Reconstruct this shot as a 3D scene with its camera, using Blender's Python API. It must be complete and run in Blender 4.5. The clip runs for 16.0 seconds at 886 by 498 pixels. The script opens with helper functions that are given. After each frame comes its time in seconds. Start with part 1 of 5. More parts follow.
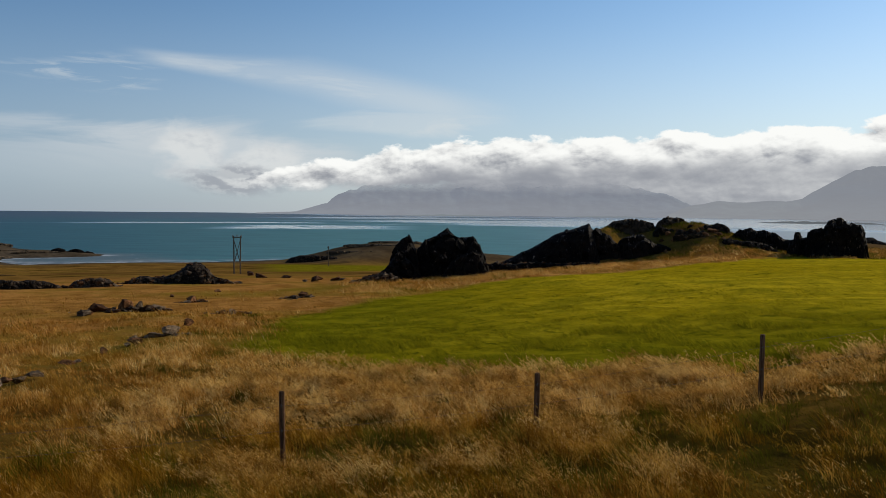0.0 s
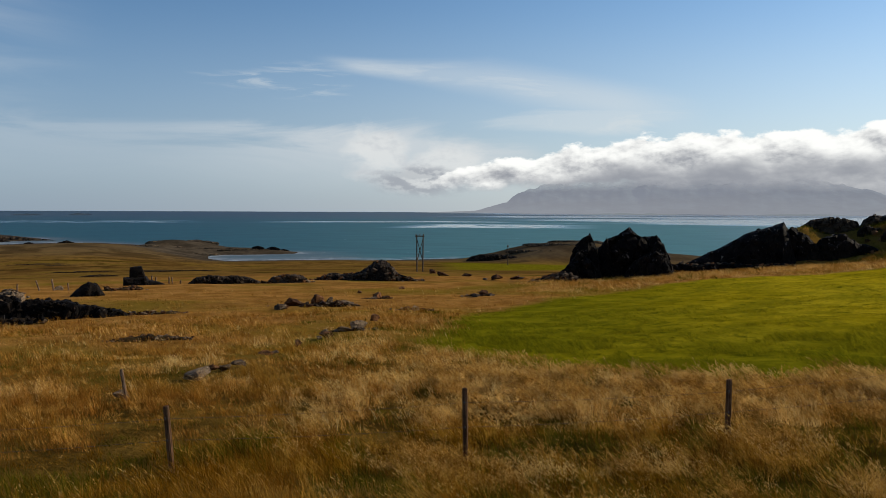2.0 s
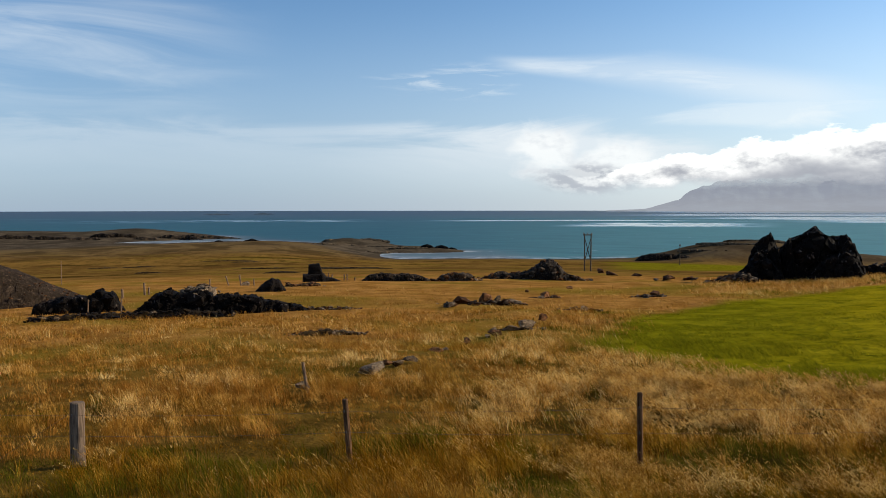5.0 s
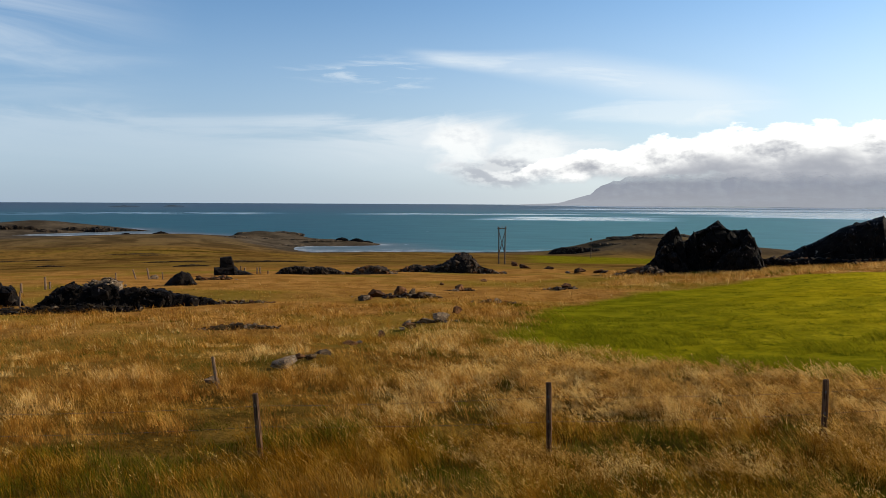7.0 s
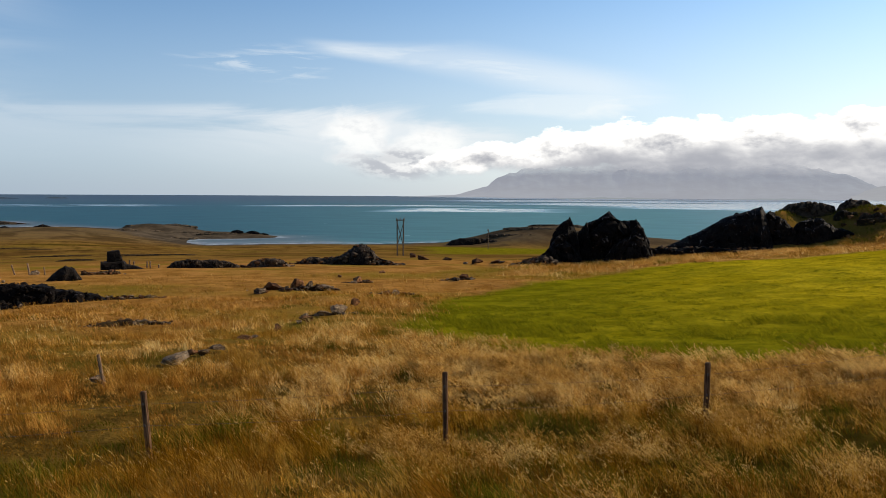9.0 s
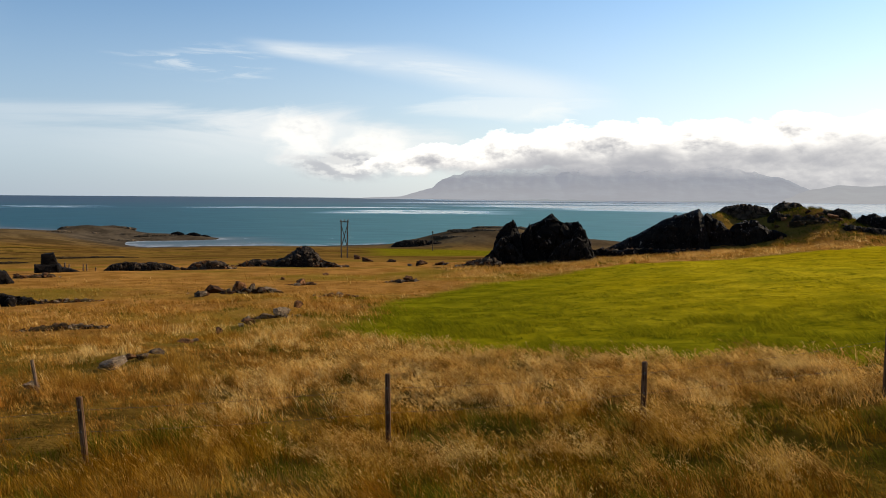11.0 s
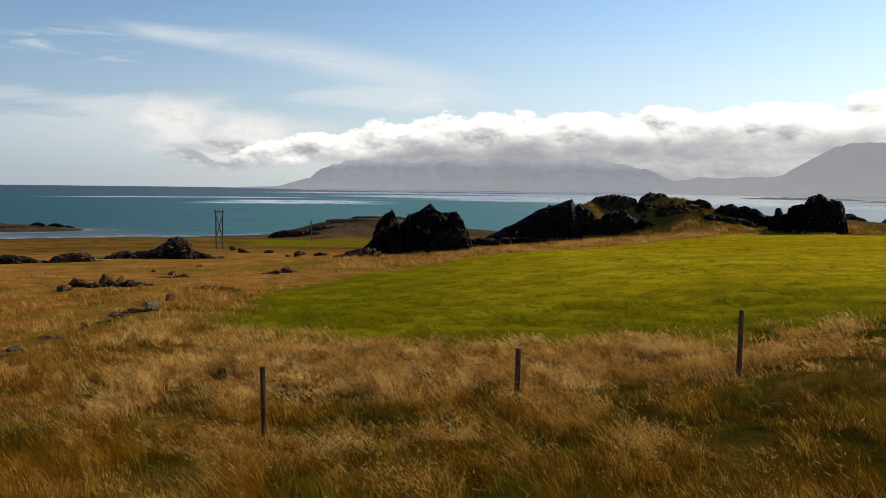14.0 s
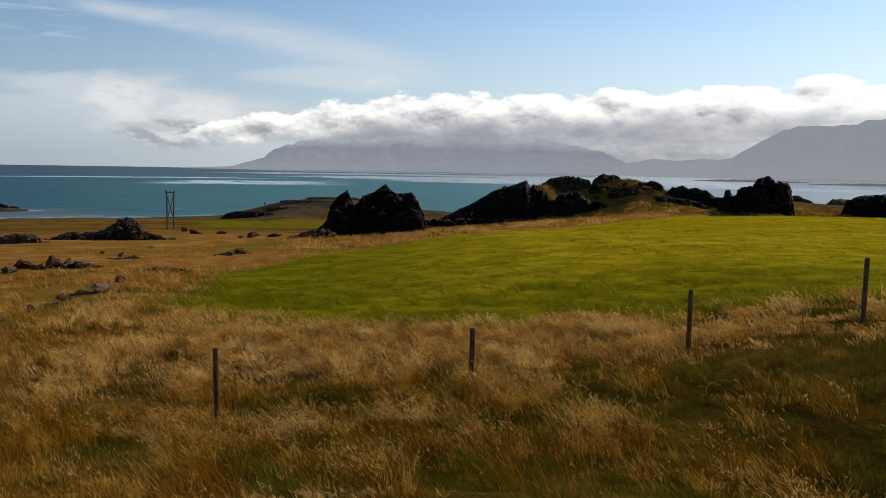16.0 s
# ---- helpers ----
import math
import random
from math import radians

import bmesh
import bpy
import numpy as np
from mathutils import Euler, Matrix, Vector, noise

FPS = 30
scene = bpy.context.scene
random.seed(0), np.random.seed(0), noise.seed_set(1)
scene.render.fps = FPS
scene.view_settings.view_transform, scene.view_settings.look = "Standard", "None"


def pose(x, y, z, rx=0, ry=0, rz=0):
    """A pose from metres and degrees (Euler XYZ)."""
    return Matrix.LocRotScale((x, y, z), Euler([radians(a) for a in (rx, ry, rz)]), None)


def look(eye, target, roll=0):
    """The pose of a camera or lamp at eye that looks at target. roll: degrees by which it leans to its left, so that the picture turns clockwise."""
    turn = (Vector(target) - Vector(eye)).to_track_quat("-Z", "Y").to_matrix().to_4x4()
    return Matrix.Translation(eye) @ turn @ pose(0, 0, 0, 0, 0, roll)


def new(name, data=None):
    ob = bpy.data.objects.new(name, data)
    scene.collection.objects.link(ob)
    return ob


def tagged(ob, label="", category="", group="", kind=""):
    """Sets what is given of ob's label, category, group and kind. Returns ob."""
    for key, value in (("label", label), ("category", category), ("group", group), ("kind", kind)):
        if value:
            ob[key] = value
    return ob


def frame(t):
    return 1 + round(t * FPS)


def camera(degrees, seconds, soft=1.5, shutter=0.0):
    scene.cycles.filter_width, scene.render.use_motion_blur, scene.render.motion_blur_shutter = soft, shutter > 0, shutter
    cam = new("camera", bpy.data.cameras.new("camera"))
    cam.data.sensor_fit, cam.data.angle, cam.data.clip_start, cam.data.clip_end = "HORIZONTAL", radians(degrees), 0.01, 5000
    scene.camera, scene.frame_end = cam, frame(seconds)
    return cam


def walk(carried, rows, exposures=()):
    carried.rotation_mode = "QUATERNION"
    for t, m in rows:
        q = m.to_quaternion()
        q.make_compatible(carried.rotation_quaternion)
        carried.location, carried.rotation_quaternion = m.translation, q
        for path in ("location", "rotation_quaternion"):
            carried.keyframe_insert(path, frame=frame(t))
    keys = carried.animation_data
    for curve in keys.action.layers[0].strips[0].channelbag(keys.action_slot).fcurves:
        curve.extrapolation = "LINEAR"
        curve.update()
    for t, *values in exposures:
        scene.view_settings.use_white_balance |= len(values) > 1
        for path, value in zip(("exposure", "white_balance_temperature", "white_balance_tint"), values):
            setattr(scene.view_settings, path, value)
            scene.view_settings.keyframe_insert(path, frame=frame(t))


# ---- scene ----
cam = camera(55.58, 16.0, soft=0.85)
# seconds, eye (metres, from the first standpoint), yaw, pitch, roll
PATH = [
    (0.0, 0.003, -0.014, -0.001, 0.00, -2.63, -0.56),
    (0.5, -0.022, -0.062, 0.007, 2.95, -2.49, -0.44),
    (1.0, -0.041, -0.038, 0.009, 7.14, -2.31, -0.32),
    (1.5, -0.049, 0.003, 0.001, 10.17, -2.71, -0.25),
    (2.0, -0.054, 0.030, -0.004, 12.17, -2.78, -0.27),
    (2.5, -0.096, 0.116, -0.011, 15.01, -3.11, -0.22),
    (3.0, -0.113, 0.054, -0.011, 17.87, -2.91, 0.01),
    (3.5, -0.118, 0.056, 0.000, 19.84, -2.69, -0.17),
    (4.0, -0.144, 0.061, 0.011, 21.99, -2.78, 0.43),
    (4.2, -0.145, 0.058, 0.012, 22.60, -2.78, 0.35),
    (5.25, -0.150, 0.064, 0.009, 23.50, -2.90, 0.05),
    (6.3, -0.120, 0.072, 0.004, 20.89, -3.05, -0.32),
    (6.5, -0.115, 0.070, 0.003, 20.15, -3.16, -0.37),
    (7.0, -0.097, 0.054, -0.001, 17.75, -3.33, -0.33),
    (7.5, -0.094, 0.059, -0.002, 16.39, -3.78, -0.32),
    (8.0, -0.090, 0.064, -0.003, 15.47, -3.42, -0.53),
    (8.5, -0.078, 0.072, -0.007, 13.26, -3.50, -0.68),
    (9.0, -0.061, 0.090, -0.011, 10.84, -3.86, -0.34),
    (9.2, -0.056, 0.086, -0.010, 10.32, -3.90, -0.30),
    (10.25, -0.030, 0.045, -0.002, 8.50, -3.85, -0.42),
    (11.3, -0.010, 0.008, 0.005, 6.10, -3.70, -0.55),
    (11.5, -0.007, 0.001, 0.006, 5.35, -3.78, -0.60),
    (12.0, -0.016, -0.015, 0.004, 4.57, -3.85, -0.77),
    (12.5, -0.006, -0.015, 0.008, 3.89, -4.03, -0.85),
    (13.0, -0.008, -0.007, 0.006, 2.32, -4.10, -0.56),
    (13.5, 0.022, 0.006, 0.005, 0.40, -3.89, -0.30),
    (14.0, 0.032, 0.002, 0.008, -1.12, -4.31, -0.73),
    (14.5, 0.029, -0.006, 0.002, -1.64, -4.00, -0.81),
    (15.0, 0.032, -0.011, 0.008, -2.88, -4.33, -1.12),
    (15.5, 0.042, -0.007, 0.000, -3.39, -4.49, -1.12),
    (16.0, 0.042, -0.004, -0.003, -4.16, -5.55, -0.96),
]
walk(cam, [(t, pose(x, y, 24.0 + z, 90 + pitch, roll, yaw)) for t, x, y, z, yaw, pitch, roll in PATH],
     exposures=[(0.0, -0.38, 6530, 8.3), (1.0, -0.36, 6530, 8.3), (1.5, -0.31, 6530, 8.3), (2.5, -0.31, 6530, 8.3), (3.0, -0.3, 6530, 8.3), (3.5, -0.08, 6530, 8.3), (4.0, 0.06, 6530, 8.3), (6.5, 0.11, 6580, 8.6),
                (8.0, 0.1, 6660, 9), (9.0, 0.14, 6750, 10), (11.5, 0.19, 7000, 10), (12.5, 0.0, 6950, 10), (13.5, -0.03, 6900, 10), (14.5, -0.15, 6800, 10), (16.0, -0.25, 6550, 10)])

# ---- world and sun ----
SUN_AZ, SUN_EL = 58.0, 27.0        # degrees right of the first view, degrees up


class Nodes:
    """Short hands for building a node tree."""

    def __init__(self, tree):
        self.t = tree
        tree.nodes.clear()

    def n(self, kind, **values):
        node = self.t.nodes.new(kind)
        for k, v in values.items():
            if k == "op":
                node.operation = v
            elif k == "dims":
                node.noise_dimensions = v
        return node

    def put(self, socket, v):
        if isinstance(v, bpy.types.NodeSocket):
            self.t.links.new(v, socket)
        elif v is not None:
            if isinstance(v, (tuple, list)) and socket.type == "RGBA" and len(v) == 3:
                v = (*v, 1)
            socket.default_value = v

    def m(self, op, a, b=None, c=None):
        node = self.n("ShaderNodeMath", op=op)
        for s, v in zip(node.inputs, (a, b, c)):
            self.put(s, v)
        return node.outputs[0]

    def ramp01(self, v, a, b):
        """Smooth step from a (0) to b (1)."""
        node = self.n("ShaderNodeMapRange")
        node.interpolation_type = "SMOOTHSTEP"
        for s, w in zip(node.inputs[:5], (v, a, b, 0.0, 1.0)):
            self.put(s, w)
        return node.outputs[0]

    def noise(self, vec, scale, detail=4.0, rough=0.55, distort=0.0):
        node = self.n("ShaderNodeTexNoise")
        self.put(node.inputs["Vector"], vec)
        for k, v in (("Scale", scale), ("Detail", detail), ("Roughness", rough), ("Distortion", distort)):
            self.put(node.inputs[k], v)
        return node.outputs[0]

    def vec(self, x=0.0, y=0.0, z=0.0):
        node = self.n("ShaderNodeCombineXYZ")
        for s, v in zip(node.inputs, (x, y, z)):
            self.put(s, v)
        return node.outputs[0]

    def split(self, v):
        node = self.n("ShaderNodeSeparateXYZ")
        self.put(node.inputs[0], v)
        return node.outputs

    def vm(self, op, a, b):
        node = self.n("ShaderNodeVectorMath", op=op)
        self.put(node.inputs[0], a)
        self.put(node.inputs[1], b)
        return node.outputs[0]

    def mix(self, f, a, b):
        node = self.n("ShaderNodeMix")
        node.data_type = "RGBA"
        self.put(node.inputs[0], f)
        self.put(node.inputs[6], a)
        self.put(node.inputs[7], b)
        return node.outputs[2]


def build_world():
    world = bpy.data.worlds.new("sky")
    scene.world = world
    world.use_nodes = True
    w = Nodes(world.node_tree)
    sky = w.n("ShaderNodeTexSky")
    sky.sky_type = "NISHITA"
    sky.sun_disc = False
    sky.sun_elevation, sky.sun_rotation = radians(SUN_EL), radians(SUN_AZ)
    sky.altitude, sky.air_density, sky.dust_density, sky.ozone_density = 20, 1.0, 0.3, 3.0
    x, y, z = w.split(w.n("ShaderNodeTexCoord").outputs["Generated"])
    az = w.m("MULTIPLY", w.m("ARCTAN2", x, y), 57.2958)
    el = w.m("MULTIPLY", w.m("ARCSINE", z), 57.2958)
    # bank of cumulus over the far mountains: billows lit from the upper right, thin towards its left end
    def billow(da, de, seed, detail):
        return w.noise(w.vec(w.m("MULTIPLY", w.m("ADD", az, da), 0.30), w.m("MULTIPLY", w.m("ADD", el, de), 0.55), seed), 1.0, detail, 0.56, 0.1)
    puff, soft, ahead, close = billow(0.0, 0.0, 0.0, 9.0), billow(0.0, 0.0, 0.0, 6.0), billow(0.5, 0.6, 0.0, 6.0), billow(0.14, 0.2, 0.0, 9.0)
    def blob(a0, e0, wide, tall, ragged):
        """A cloud patch round one bearing and height, with a ragged edge."""
        da, de = w.m("DIVIDE", w.m("SUBTRACT", az, a0), wide), w.m("DIVIDE", w.m("SUBTRACT", el, e0), tall)
        r = w.m("SQRT", w.m("ADD", w.m("MULTIPLY", da, da), w.m("MULTIPLY", de, de)))
        return w.ramp01(w.m("ADD", r, w.m("MULTIPLY", w.m("SUBTRACT", ragged, 0.5), 2.4)), 1.1, 0.45)
    top = w.m("ADD", 4.75, w.m("MULTIPLY", az, 0.030))
    top = w.m("SUBTRACT", top, w.m("MULTIPLY", w.m("MAXIMUM", w.m("SUBTRACT", -4.0, az), 0.0), 0.16))
    top = w.m("SUBTRACT", top, w.m("MULTIPLY", w.ramp01(az, 2.0, -6.0), 0.75))
    over = w.m("SUBTRACT", w.m("ADD", top, w.m("MULTIPLY", w.m("SUBTRACT", puff, 0.5), 3.2)), el)
    bank = w.m("MULTIPLY", w.ramp01(over, -0.05, 0.25), w.ramp01(w.m("ADD", az, w.m("MULTIPLY", puff, 7.0)), -11.5, -7.0))
    low = w.m("ADD", 1.15, w.m("MULTIPLY", w.m("SUBTRACT", ahead, 0.5), 2.2))
    under = w.ramp01(el, low, w.m("ADD", low, 0.8))
    bank = w.m("MULTIPLY", bank, w.m("MAXIMUM", under, w.ramp01(az, -5.0, 2.0)))
    deep = w.m("MAXIMUM", over, 0.0)
    shape = w.m("ADD", w.m("MULTIPLY", w.m("SUBTRACT", soft, ahead), 3.6), w.m("MULTIPLY", w.m("SUBTRACT", puff, close), 2.8))
    shape = w.m("MULTIPLY", shape, w.m("SUBTRACT", 1.0, w.m("MULTIPLY", w.ramp01(deep, 0.8, 2.8), 0.75)))
    lit = w.m("ADD", shape, w.m("SUBTRACT", 1.3, w.m("MULTIPLY", w.m("MINIMUM", deep, 2.6), 0.66)))
    lit = w.m("ADD", lit, w.m("MULTIPLY", az, 0.016))
    bank_colour = w.mix(w.ramp01(lit, -0.6, 1.3), (3.75, 3.95, 4.5), (12.6, 12.6, 12.4))
    # veil of stratus low over the sea
    wisp = w.noise(w.vec(w.m("MULTIPLY", az, 0.07), w.m("MULTIPLY", el, 0.4), 7.0), 1.0, 6.0, 0.6, 0.8)
    veil_top = w.m("ADD", 5.4, w.m("MULTIPLY", w.m("SUBTRACT", wisp, 0.5), 5.0))
    veil_top = w.m("SUBTRACT", veil_top, w.m("MULTIPLY", w.m("MAXIMUM", w.m("ADD", az, 14.0), 0.0), 0.2))
    veil = w.m("MULTIPLY", w.ramp01(el, w.m("ADD", veil_top, 0.6), w.m("SUBTRACT", veil_top, 1.0)), w.ramp01(az, -3.0, -9.0))
    veil = w.m("MULTIPLY", veil, w.m("ADD", 0.3, w.m("MULTIPLY", w.ramp01(az, -33.0, -17.0), 0.55)))
    veil = w.m("MULTIPLY", veil, w.m("MULTIPLY", w.ramp01(el, 0.2, 4.2), w.m("ADD", 0.45, w.m("MULTIPLY", wisp, 0.8))))
    # feathered cirrus
    cx = w.m("ADD", w.m("MULTIPLY", az, 0.06), w.m("MULTIPLY", el, 0.13))
    cirrus = w.noise(w.vec(cx, w.m("MULTIPLY", el, 0.42), 1.0), 1.0, 6.0, 0.6, 0.7)
    streak = w.m("ADD", 9.6, w.m("ADD", w.m("MULTIPLY", w.m("MAXIMUM", w.m("ADD", az, 20.0), 0.0), -0.085), w.m("MULTIPLY", w.m("MAXIMUM", w.m("ADD", az, 9.0), 0.0), -0.11)))
    along = w.m("MULTIPLY", w.ramp01(w.m("DIVIDE", w.m("ABSOLUTE", w.m("SUBTRACT", el, streak)), w.m("ADD", 0.7, w.m("MULTIPLY", w.ramp01(az, -19.0, -6.0), 1.1))), 1.0, 0.05), w.m("MULTIPLY", w.ramp01(az, -21.5, -17.0), w.ramp01(az, 6.0, -1.0)))
    along = w.m("MAXIMUM", along, w.m("MULTIPLY", blob(-2.8, 5.9, 7.0, 1.1, wisp), 1.0))
    shreds = w.m("MULTIPLY", blob(-22.0, 8.7, 5.5, 1.3, wisp), w.ramp01(w.noise(w.vec(w.m("MULTIPLY", az, 0.22), w.m("MULTIPLY", el, 1.5), 4.0), 1.0, 5.0, 0.6, 0.6), 0.45, 0.62))
    left = w.m("MULTIPLY", w.m("MULTIPLY", w.ramp01(az, -33.0, -45.0), 0.55), w.ramp01(w.m("ABSOLUTE", w.m("SUBTRACT", el, 10.0)), 5.5, 1.0))
    cirrus = w.m("MAXIMUM", w.m("MULTIPLY", w.ramp01(cirrus, 0.3, 0.7), w.m("MAXIMUM", along, left)), w.m("MAXIMUM", w.m("MULTIPLY", along, 0.52), w.m("MULTIPLY", shreds, 0.6)))
    cirrus = w.m("MULTIPLY", cirrus, w.m("ADD", 0.62, w.m("MULTIPLY", w.ramp01(az, -10.0, -2.0), 0.2)))
    # the air whitens low down and towards the sun
    sunward = w.ramp01(az, -48.0, 34.0)
    clear = w.vm("MULTIPLY", sky.outputs[0], w.mix(sunward, (0.82, 1.02, 1.195), (1.30, 1.435, 1.53)))
    haze = w.m("MULTIPLY", w.ramp01(el, 15.0, 0.0), 0.68)
    col = w.mix(haze, clear, w.mix(sunward, (3.4, 4.45, 6.3), (9.28, 9.62, 10.0)))
    col = w.mix(cirrus, col, (8.8, 9.2, 9.4))
    col = w.mix(veil, col, (8.0, 8.42, 8.85))
    tower = w.m("MULTIPLY", w.m("MAXIMUM", blob(-16.3, 3.6, 2.6, 2.0, soft), blob(-12.0, 2.9, 4.0, 1.5, soft)), 0.75)
    col = w.mix(tower, col, w.mix(w.ramp01(lit, 0.0, 1.3), (7.5, 7.8, 8.2), (9.5, 9.65, 9.7)))
    col = w.mix(w.m("MULTIPLY", blob(-13.7, 1.8, 4.1, 1.1, w.m("ADD", 0.28, w.m("MULTIPLY", puff, 0.42))), 0.9), col, w.mix(w.ramp01(w.m("SUBTRACT", puff, close), -0.03, 0.05), (4.5, 4.8, 5.4), (6.4, 6.7, 7.1)))
    col = w.mix(bank, col, bank_colour)
    bg = w.n("ShaderNodeBackground")
    w.put(bg.inputs[0], col)
    bg.inputs[1].default_value = 0.1
    out = w.n("ShaderNodeOutputWorld")
    w.t.links.new(bg.outputs[0], out.inputs[0])


build_world()
sun = new("sun", bpy.data.lights.new("sun", "SUN"))
sun.data.energy, sun.data.angle, sun.data.color = 5.0, radians(0.53), (1.0, 0.86, 0.66)
a, e = radians(SUN_AZ), radians(SUN_EL)
sun.matrix_world = look((60 * math.sin(a), 60 * math.cos(a), 24 + 60 * math.tan(e)), (0, 0, 24))


# ---- materials ----
def material(name, rough=0.8):
    mat = bpy.data.materials.new(name)
    mat.use_nodes = True
    w = Nodes(mat.node_tree)
    bsdf = w.n("ShaderNodeBsdfPrincipled")
    bsdf.inputs["Roughness"].default_value = rough
    out = w.n("ShaderNodeOutputMaterial")
    w.t.links.new(bsdf.outputs[0], out.inputs[0])
    return mat, w, bsdf, out


def relief(w, bsdf, height, strength, distance):
    b = w.n("ShaderNodeBump")
    b.inputs["Strength"].default_value, b.inputs["Distance"].default_value = strength, distance
    w.put(b.inputs["Height"], height)
    w.put(bsdf.inputs["Normal"], b.outputs[0])


def where(w):
    return w.n("ShaderNodeNewGeometry").outputs["Position"]


def attr(w, name):
    node = w.n("ShaderNodeAttribute")
    node.attribute_name = name
    return node.outputs["Fac"]


def ground_material():
    mat, w, bsdf, out = material("ground_turf", 0.95)
    bsdf.inputs["Specular IOR Level"].default_value = 0.0
    p = where(w)
    big, mid, fine = w.noise(p, 0.06, 4), w.noise(p, 0.5, 5), w.noise(p, 6.0, 4, 0.7)
    px, py, pz = w.split(p)
    deep, wide = w.m("ADD", w.m("MULTIPLY", py, 0.79), w.m("MULTIPLY", px, -0.61)), w.m("ADD", w.m("MULTIPLY", py, 0.61), w.m("MULTIPLY", px, 0.79))
    streak = w.noise(w.vec(w.m("MULTIPLY", wide, 0.05), w.m("MULTIPLY", deep, 0.022), 0.0), 1.0, 6, 0.62, 0.8)
    crease = w.noise(w.vec(w.m("MULTIPLY", wide, 0.035), w.m("MULTIPLY", deep, 0.09), 5.0), 1.0, 4, 0.6, 0.6)
    straw = w.mix(w.ramp01(mid, 0.3, 0.7), (0.22, 0.099, 0.019), (0.39, 0.190, 0.048))
    straw = w.mix(w.m("MULTIPLY", w.ramp01(fine, 0.45, 0.75), 0.7), straw, (0.075, 0.036, 0.007))
    straw = w.mix(w.m("MULTIPLY", w.ramp01(big, 0.46, 0.62), 0.75), straw, (0.15, 0.11, 0.012))
    straw = w.mix(w.m("MULTIPLY", w.ramp01(crease, 0.54, 0.66), 0.35), straw, (0.10, 0.054, 0.011))
    heath = w.mix(w.ramp01(w.m("ADD", w.m("MULTIPLY", streak, 0.6), w.m("MULTIPLY", big, 0.4)), 0.38, 0.6), (0.095, 0.050, 0.013), (0.205, 0.112, 0.025))
    heath = w.mix(w.m("MULTIPLY", w.ramp01(big, 0.5, 0.68), 0.55), heath, (0.14, 0.096, 0.011))
    grit = w.noise(w.vec(w.m("MULTIPLY", wide, 0.35), w.m("MULTIPLY", deep, 0.10), 9.0), 1.0, 5, 0.7)
    heath = w.mix(w.m("MULTIPLY", w.ramp01(grit, 0.46, 0.64), 0.55), heath, (0.062, 0.034, 0.009))
    heath = w.mix(w.m("MULTIPLY", w.ramp01(crease, 0.555, 0.635), 0.75), heath, (0.030, 0.017, 0.005))
    # Dark soil, with the shade under near grass painted in
    col = w.mix(attr(w, "soil_shade"), straw, w.mix(w.ramp01(mid, 0.35, 0.65), (0.030, 0.022, 0.004), (0.085, 0.055, 0.008)))
    moor = w.mix(w.ramp01(streak, 0.38, 0.62), (0.055, 0.038, 0.019), (0.13, 0.088, 0.042))
    heath = w.mix(w.m("MULTIPLY", attr(w, "moor"), 0.85), heath, moor)
    col = w.mix(attr(w, "heath"), col, heath)
    turf = w.mix(w.ramp01(mid, 0.3, 0.7), (0.24, 0.196, 0.008), (0.46, 0.338, 0.014))
    turf = w.mix(w.m("MULTIPLY", w.ramp01(big, 0.42, 0.65), 0.6), turf, (0.33, 0.232, 0.005))
    turf = w.mix(w.m("MULTIPLY", w.ramp01(w.noise(w.vm("MULTIPLY", p, (4.0, 1.7, 1.0)), 1.0, 6, 0.75), 0.46, 0.64), 0.3), turf, (0.072, 0.070, 0.004))
    turf = w.mix(w.m("MULTIPLY", w.ramp01(fine, 0.45, 0.7), 0.5), turf, (0.10, 0.095, 0.002))
    # Random dark patches stand in for shaded furrows and dips in the turf
    worn = w.noise(w.vm("MULTIPLY", p, (0.75, 0.55, 1.0)), 1.0, 5, 0.68, 0.5)
    turf = w.mix(w.m("MULTIPLY", w.ramp01(worn, 0.56, 0.64), 0.65), turf, (0.052, 0.056, 0.003))
    turf = w.mix(w.m("MULTIPLY", w.ramp01(w.noise(w.vm("ADD", p, (3.0, 8.0, 0.0)), 1.25, 5, 0.7), 0.53, 0.63), 0.35), turf, (0.056, 0.047, 0.004))
    # Greener to the left; near-end darkening from less lit tips painted in
    turf = w.mix(w.m("MULTIPLY", w.m("MAXIMUM", w.ramp01(w.split(p)[0], 14.0, -7.0), w.ramp01(w.split(p)[1], 46.0, 20.0)), 0.75), turf, w.mix(w.ramp01(mid, 0.35, 0.65), (0.046, 0.056, 0.002), (0.110, 0.114, 0.005)))
    col = w.mix(attr(w, "mown"), col, turf)
    stony = w.mix(w.ramp01(w.m("ADD", w.m("MULTIPLY", big, 0.7), w.m("MULTIPLY", mid, 0.3)), 0.35, 0.65), (0.036, 0.028, 0.019), (0.10, 0.076, 0.050))
    stony = w.mix(w.m("MULTIPLY", w.ramp01(streak, 0.5, 0.62), 0.7), stony, (0.035, 0.027, 0.019))
    col = w.mix(attr(w, "shore"), col, stony)
    w.put(bsdf.inputs["Base Color"], col)
    turfy = w.noise(p, 1.7, 4, 0.6)
    rise = w.m("ADD", w.m("ADD", w.m("MULTIPLY", mid, 0.6), w.m("MULTIPLY", turfy, 0.45)), w.m("MULTIPLY", fine, 0.22))
    rise = w.m("ADD", rise, w.m("MULTIPLY", w.m("MULTIPLY", w.noise(w.vm("MULTIPLY", p, (3.2, 2.0, 1.0)), 1.0, 4, 0.6), attr(w, "mown")), 0.55))
